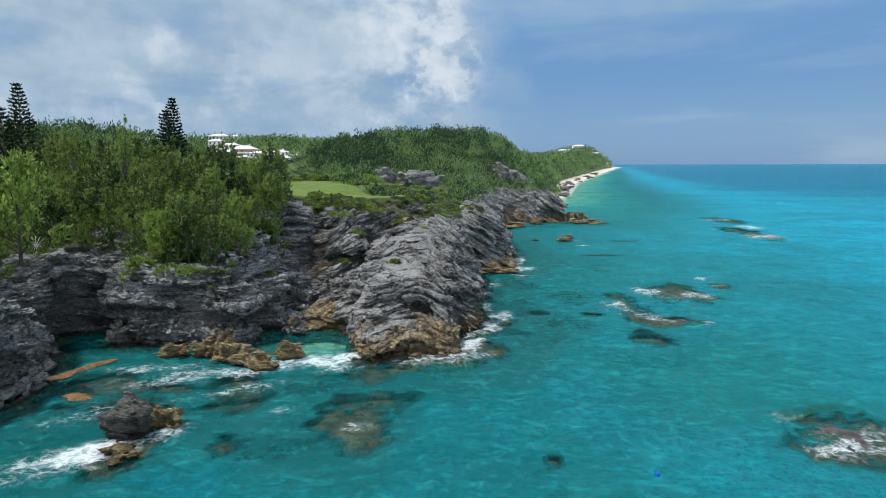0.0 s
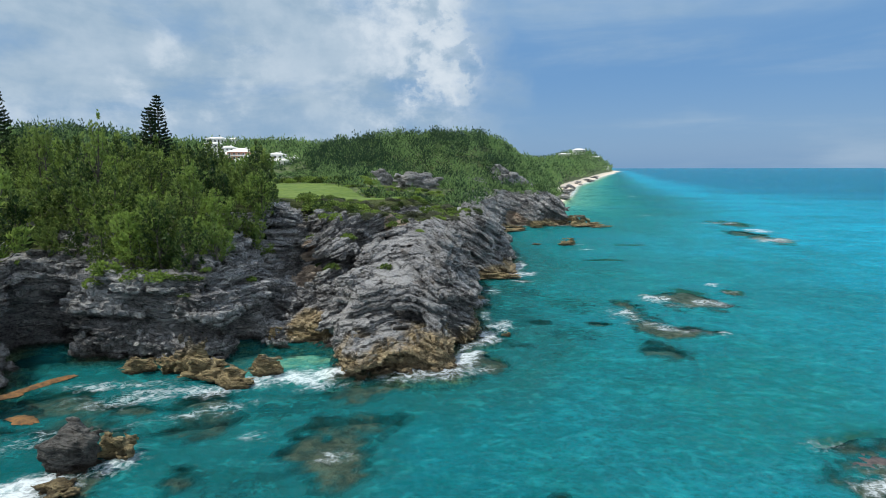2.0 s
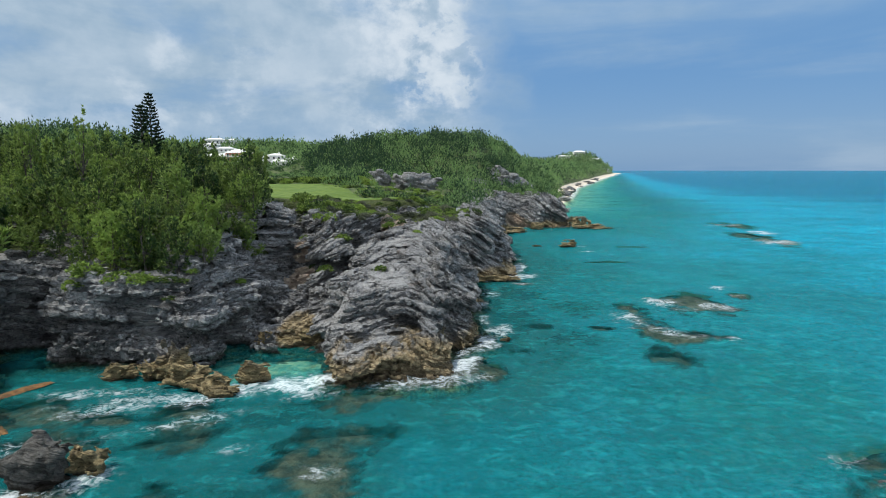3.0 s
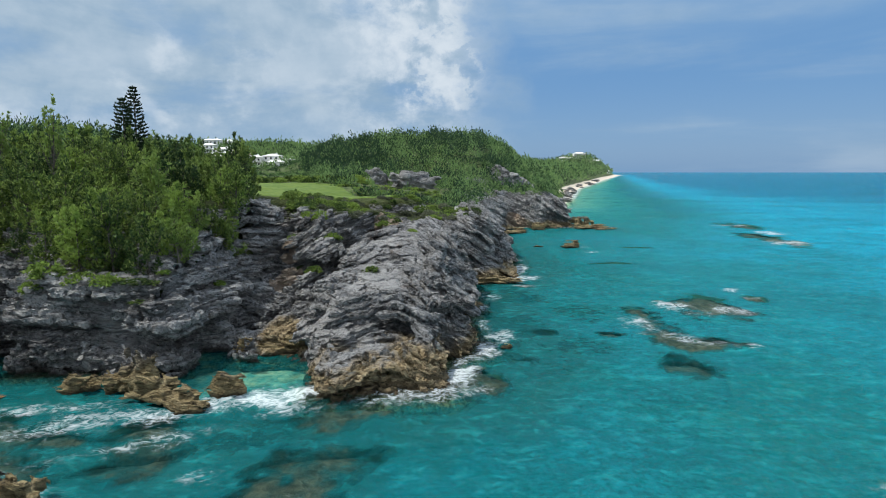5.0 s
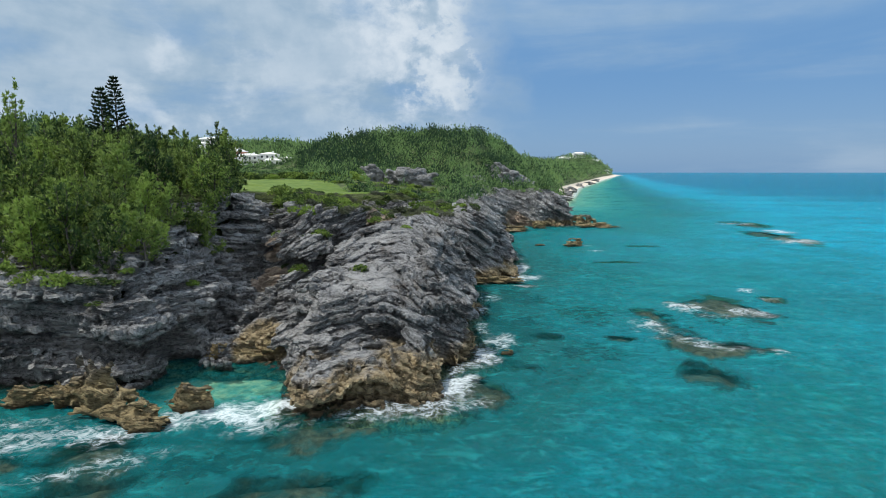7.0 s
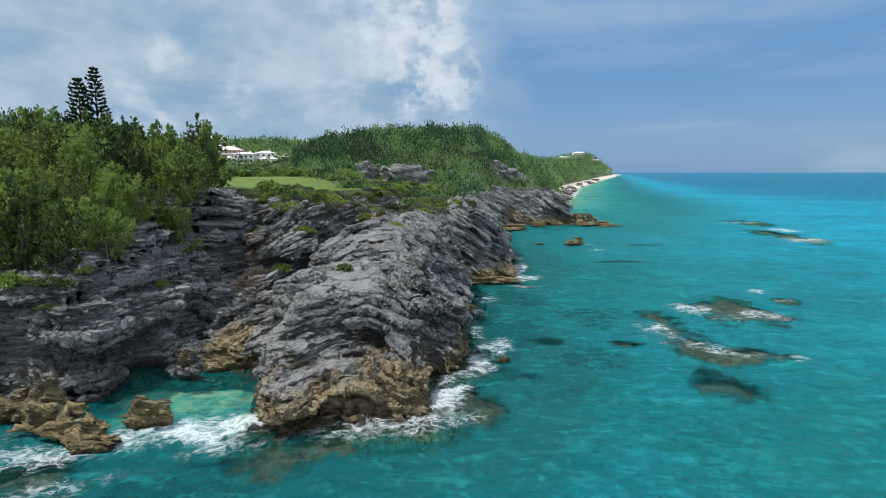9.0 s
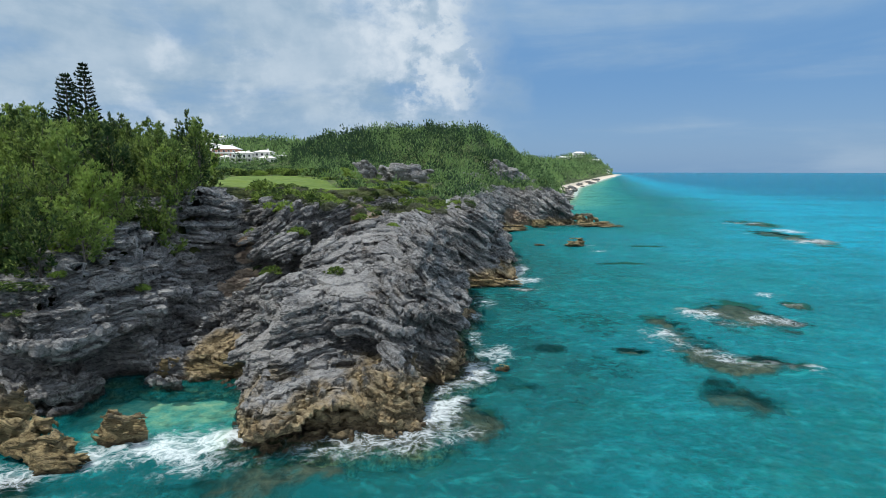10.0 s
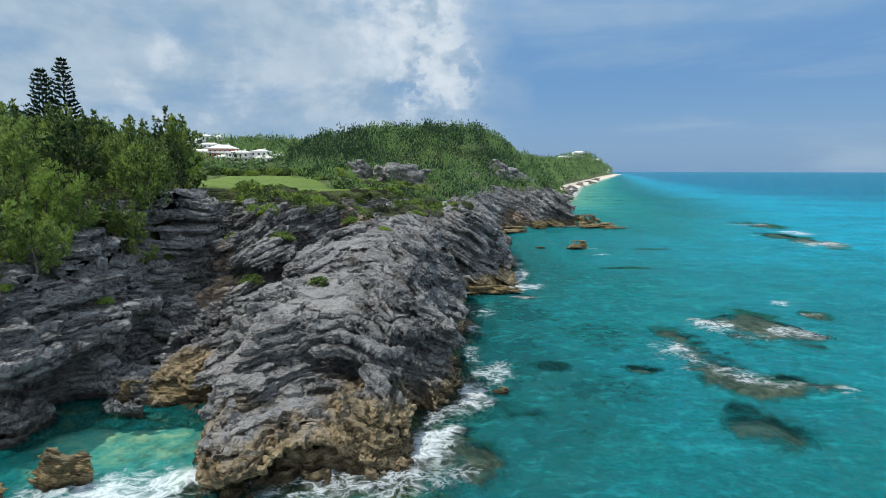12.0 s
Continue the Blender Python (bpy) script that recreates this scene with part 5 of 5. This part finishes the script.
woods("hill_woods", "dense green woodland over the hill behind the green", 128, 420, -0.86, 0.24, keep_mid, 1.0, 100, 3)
woods("ridge_woods", "green woodland along the far ridge", 420, 1000, -0.6, 0.30, keep_far, 1.15, 24, 4)
woods("cape_woods", "dark green scrub over the far cape", 1000, 2350, -0.15, 0.34, keep_far, 1.15, 14, 5)


# ---- lawn ----
def build_lawn():
    xs, ys = np.arange(-62, 2, 0.8), np.arange(107, 209, 0.8)
    x, y, f = grid(xs, ys)
    ok = in_lawn(x, y)
    f = f[ok[f].all(1)]
    z = land(x, y) + 0.22
    rim = np.bincount(f.ravel(), minlength=len(x)) < 4
    z = z - np.where(rim, 0.7, 0)
    used, back = np.unique(f, return_inverse=True)
    me = mesh_of("lawn", np.stack([x, y, z], 1)[used], back.reshape(f.shape), LAWN, True)
    thing("lawn", "smooth mown green grass of a golf green", "lawn", me, kind="structure")


build_lawn()

# rough scrub between the lawn and the outcrops
r = random.Random(23)
for _ in range(420):
    x, y = r.uniform(-32, 6), r.uniform(122, 176)
    if in_lawn(np.array([x]), np.array([y]))[0] or x > 4 - 0.05 * (y - 122) or height_at(x, y) < 6:
        continue
    rad = r.uniform(0.7, 1.5)
    m = pose(x, y, height_at(x, y) - 0.15, 0, 0, r.uniform(0, 360)) @ Matrix.Diagonal((rad, rad, rad * 0.8, 1))
    o = copy_thing(r.choice(grey_shrubs if r.random() < 0.3 else green_shrubs), m)
    o.matrix_basis = m
    tagged(o, group="scrub beside the lawn")

# rocky outcrops among the bushes
outcrops = [rock_mesh("outcrop", 60 + k, ROCK, 4.0, 1.0, 0.0, 0.14) for k in range(3)]
for k, (x, y, a, b, h, turn) in enumerate(((-20.5, 186, 3.2, 2.6, 5.2, 20), (-13.0, 184, 2.8, 2.4, 4.4, 0), (-6.5, 181, 5.4, 3.2, 5.6, 15), (26, 252, 6, 3, 7, 30), (32, 258, 6, 4, 8, 60), (38, 268, 6, 4, 7, 60), (24, 262, 5, 3, 6, 0), (12, 222, 4, 3, 3, 0))):
    m = pose(x, y, height_at(x, y) + h * 0.15, 0, 0, turn) @ Matrix.Diagonal((a, b, h * 0.7, 1))
    thing("rock_outcrop", "grey limestone outcrop among green bushes", "rock", outcrops[k % 3], m, group="outcrops on the slope")


# ---- houses on the far slopes ----
def box(bm, x0, x1, y0, y1, z0, z1):
    v = [bm.verts.new((x, y, z)) for z in (z0, z1) for x, y in ((x0, y0), (x1, y0), (x1, y1), (x0, y1))]
    for q in ((3, 2, 1, 0), (4, 5, 6, 7), (0, 1, 5, 4), (1, 2, 6, 5), (2, 3, 7, 6), (3, 0, 4, 7)):
        bm.faces.new([v[k] for k in q])


def house(x0, x1, y, z0, z1, deep, storeys, wall, label, roof=1.8, arches=False, turn=0.0):
    """A rendered house with a stepped white hip roof, eaves, rows of windows and a chimney."""
    w = x1 - x0
    if y > 1500:
        z0 = height_at((x0 + x1) / 2 - 0.0207 * y, y) + 3.0
        z1 = z0 + 5.5 * storeys + roof
    x0, x1 = x0 - 0.0207 * y, x1 - 0.0207 * y
    if y < 600:
        z0, z1 = z0 - 2.8, z1 - 2.8
    ob = thing("house", label, "house", at=pose((x0 + x1) / 2, y, z0, 0, 0, turn), group="white-roofed houses on the hillside")
    h = z1 - z0
    bm = bmesh.new()
    box(bm, -w / 2, w / 2, 0, deep, -8, h - roof)
    part("wall", bm, wall, ob)
    bm = bmesh.new()
    e = 0.5
    base = [bm.verts.new(c) for c in ((-w / 2 - e, -e, h - roof), (w / 2 + e, -e, h - roof), (w / 2 + e, deep + e, h - roof), (-w / 2 - e, deep + e, h - roof))]
    rim = [bm.verts.new((v.co.x, v.co.y, v.co.z + 0.3)) for v in base]
    ins = min(w, deep) * 0.42
    top = [bm.verts.new(c) for c in ((-w / 2 + ins, deep / 2, h), (w / 2 - ins, deep / 2, h))]
    bm.faces.new(base[::-1])
    for k in range(4):
        bm.faces.new((base[k], base[(k + 1) % 4], rim[(k + 1) % 4], rim[k]))
    bm.faces.new((rim[0], rim[1], top[1], top[0]))
    bm.faces.new((rim[1], rim[2], top[1]))
    bm.faces.new((rim[2], rim[3], top[0], top[1]))
    bm.faces.new((rim[3], rim[0], top[0]))
    roof_part = part("roof", bm, WHITE, ob, "white lime-washed stepped roof")
    bm = bmesh.new()
    box(bm, w * 0.2, w * 0.2 + 1.0, deep * 0.4, deep * 0.4 + 1.0, h - roof, h + 0.8)
    part("chimney", bm, WHITE, roof_part)
    high = (h - roof) / storeys
    n = max(2, int(w / 3.2))
    pane = bmesh.new()
    box(pane, -0.7, 0.7, -0.06, 0.05, 0, high * 0.55)
    pane_me = bpy.data.meshes.new("pane")
    pane.to_mesh(pane_me)
    pane.free()
    pane_me.materials.append(GLASSY)
    frame_bm = bmesh.new()
    box(frame_bm, -0.9, -0.7, -0.14, 0.05, -0.15, high * 0.55 + 0.15)
    box(frame_bm, 0.7, 0.9, -0.14, 0.05, -0.15, high * 0.55 + 0.15)
    box(frame_bm, -0.7, 0.7, -0.14, 0.05, high * 0.55, high * 0.55 + 0.15)
    box(frame_bm, -0.7, 0.7, -0.14, 0.05, -0.15, 0)
    frame_me = bpy.data.meshes.new("window_frame")
    frame_bm.to_mesh(frame_me)
    frame_bm.free()
    frame_me.materials.append(WHITE)
    for s in range(storeys):
        for k in range(n):
            win = part("window", frame_me, None, ob)
            win.location = (-w / 2 + (k + 0.5) * w / n, 0, s * high + high * 0.2)
            part("pane", pane_me, None, win)
        if storeys > 1 and s < storeys - 1 and not arches:
            bm = bmesh.new()
            z = (s + 1) * high
            box(bm, -w / 2, w / 2, -1.5, 0.0, z - 0.2, z)
            box(bm, -w / 2, w / 2, -1.5, -1.4, z, z + 0.9)
            part("balcony", bm, WHITE, ob, "white walled balcony")
    if arches:
        for k in range(n):
            bm = bmesh.new()
            cx = -w / 2 + (k + 0.5) * w / n
            r0, r1 = w / n * 0.36, w / n * 0.5
            pts = [(-1, -0.9)] + [(math.cos(math.pi * (1 - t)), math.sin(math.pi * t)) for t in np.linspace(0, 1, 9)] + [(1, -0.9)]
            loop = []
            for rr in (r0, r1):
                loop.append([bm.verts.new((cx + px * rr, -1.2, high * 0.55 + pz * (rr if pz > 0 else high * 0.6))) for px, pz in pts])
            for a, b in zip(range(len(pts) - 1), range(1, len(pts))):
                bm.faces.new((loop[0][a], loop[0][b], loop[1][b], loop[1][a]))
            bmesh.ops.solidify(bm, geom=bm.faces[:], thickness=0.4)
            part("arch", bm, wall, ob)


for row in ((-153.2, -136, 412, 28.6, 37.2, 12, 2, CORAL, "coral-pink house with a broad white roof", 3.0),
            (-138, -123.8, 408, 21.5, 33.0, 10, 3, WHITE, "white three-storey house with balconies"),
            (-146, -139, 406, 22.5, 30.2, 8, 2, WHITE, "small white house with a hipped roof"),
            (-123.5, -112.2, 412, 22.5, 34.0, 10, 3, WHITE, "white terraced house on the wooded slope"),
            (-118, -107, 404, 21.0, 29.5, 7, 2, WHITE, "white low house below its neighbour"),
            (-112, -104.2, 420, 22.0, 31.6, 9, 2, WHITE, "white house half hidden by trees"),
            (-193.5, -182.5, 470, 36, 44.4, 9, 2, WHITE, "white house higher on the slope"),
            (-178, -164, 455, 33, 40.5, 9, 2, WHITE, "white house with a wide roof among trees"),
            (-222, -204, 540, 46, 52, 9, 1, WHITE, "white house on the skyline"),
            (-202, -195, 545, 46, 51.6, 8, 1, WHITE, "small white house on the skyline"),
            (-164, -139, 246, 29, 37.2, 10, 2, WHITE, "long white-roofed house behind the grove"),
            (-174, -163, 243, 28, 36.0, 9, 2, CORAL, "orange-pink house behind the grove"),
            (-139, -128, 252, 29, 36.6, 9, 2, WHITE, "white house behind the tall trees"),
            (462, 501, 1890, 54, 72, 24, 2, WHITE, "large white house on the far cape", 5.0),
            (415, 460, 1900, 49, 58, 20, 1, WHITE, "long white house on the far cape", 4.0),
            (522, 555, 1890, 48, 58, 20, 1, WHITE, "white house among trees on the far cape", 4.0),
            (561, 581, 1880, 37, 46, 18, 1, WHITE, "white house low on the far cape", 4.0)):
    house(*row)
house(-170, -147, 415, 27.2, 34.2, 9, 2, CREAM, "cream house with an arcade of round arches", 2.0, True)


# ---- rocks along the far beach ----
r = random.Random(11)
edge_line = [(46, 218), (58, 290), (80, 365), (130, 562), (255, 940)]
for (ax, ay), (bx, by) in zip(edge_line, edge_line[1:]):
    for k in range(10):
        t = r.random()
        x, y = ax + (bx - ax) * t - r.uniform(0, 9), ay + (by - ay) * t
        size = r.uniform(0.8, 2.4) * (1 + y / 600)
        m = pose(x, y, max(0.2, height_at(x, y)) + size * 0.08, 0, 0, r.uniform(0, 360)) @ Matrix.Diagonal((size * 1.3, size, size * 0.45, 1))
        thing("shore_rock", "low grey rock at the edge of a pale beach", "rock", outcrops[k % 3], m, group="rocks along the far beach")


# ---- small things ----
def sign():
    x, y = 4.0, 127.0
    ob = thing("sign", "small white notice board on a post at the cliff edge", "sign", at=pose(x, y, height_at(x, y)))
    bm = bmesh.new()
    box(bm, -0.05, 0.05, -0.05, 0.05, -0.4, 1.0)
    part("post", bm, STEEL, ob)
    bm = bmesh.new()
    box(bm, -0.4, 0.4, -0.08, -0.05, 0.45, 1.15)
    part("board", bm, WHITE, ob, "white board")


sign()
for x, y in ((-18.3, 97.0), (-17.5, 97.0)):
    bm = bmesh.new()
    bmesh.ops.create_cone(bm, cap_ends=True, segments=8, radius1=0.07, radius2=0.06, depth=1.5, matrix=Matrix.Translation((0, 0, 0.45)))
    bmesh.ops.create_cone(bm, cap_ends=True, segments=8, radius1=0.06, radius2=0.02, depth=0.06, matrix=Matrix.Translation((0, 0, 1.23)))
    me = bpy.data.meshes.new("fence_post")
    bm.to_mesh(me)
    bm.free()
    me.materials.append(STEEL)
    thing("fence_post", "pale fence post on the cliff edge", "post", me, pose(x, y, height_at(x, y)), group="fence posts")


def parasol():
    """The bare ribs of a wrecked sunshade, tipped on its side."""
    ob = thing("parasol_frame", "bare pale ribs of a tipped parasol frame", "parasol", at=pose(-51.5, 68.0, max(height_at(-51.5, 68), 8.6) + 1.1, 0, 78, -60))
    for k in range(16):
        a = 2 * math.pi * k / 16
        bm = bmesh.new()
        limb(bm, [(0, 0, 0), (0.6 * math.cos(a), 0.6 * math.sin(a), -0.1), (1.25 * math.cos(a), 1.25 * math.sin(a), -0.35)], 0.035, 0.025, 4)
        part("rib", bm, STEEL, ob)
    bm = bmesh.new()
    limb(bm, [(0, 0, -2.6), (0, 0, 0.1)], 0.05, 0.05, 6)
    part("pole", bm, STEEL, ob)


parasol()


def drift_mat(x, y, a, b, turn, seed):
    """A floating raft of orange weed, lumpy and frayed."""
    rad, ang = np.meshgrid(np.linspace(0, 1, 14), np.linspace(0, 2 * math.pi, 60, endpoint=False), indexing="ij")
    edge = 0.35 + 1.2 * fractal(np.cos(ang) * 2.2 + seed, np.sin(ang) * 2.2 + 3, 1.0, 4, 0.7)
    px, py = rad * edge * np.cos(ang) * a, rad * edge * np.sin(ang) * b
    pz = 0.10 * (1 - rad ** 3) + fractal(px * 1.5, py * 1.5, seed, 3) * 0.22 * (1 - rad ** 2) - 0.05
    n = ang.shape[1]
    i, j = np.meshgrid(np.arange(13), np.arange(n), indexing="ij")
    q, w = (i * n + j).ravel(), (i * n + (j + 1) % n).ravel()
    me = mesh_of("seaweed", np.stack([px.ravel(), py.ravel(), pz.ravel()], 1), np.stack([q, q + n, w + n, w], 1), WEED, True)
    thing("seaweed", "orange-brown floating seaweed gathered in the cove", "seaweed", me, pose(x, y, 0.12, 0, 0, turn), group="rafts of seaweed")


for row in ((-37.6, 54.6, 3.2, 0.8, 62, 1), (-38.8, 52.0, 1.4, 0.6, 40, 2), (-33.6, 47.6, 1.5, 0.8, -15, 3), (-41.5, 42.5, 1.6, 0.7, 20, 4)):
    drift_mat(*row)

bm = bmesh.new()
bmesh.ops.create_cube(bm, size=0.3)
bmesh.ops.bevel(bm, geom=bm.edges[:], offset=0.04, segments=2, affect="EDGES")
float_ob = thing("float", "small bright blue plastic float on the water", "float", at=pose(15.6, 35.0, 0.12, 8, 5, 30))
part("body", bm, BLUE, float_ob)
bm = bmesh.new()
limb(bm, [(0, 0, 0.13), (0.0, 0.0, 0.22)], 0.03, 0.02, 6)
part("ring", bm, BLUE, float_ob)
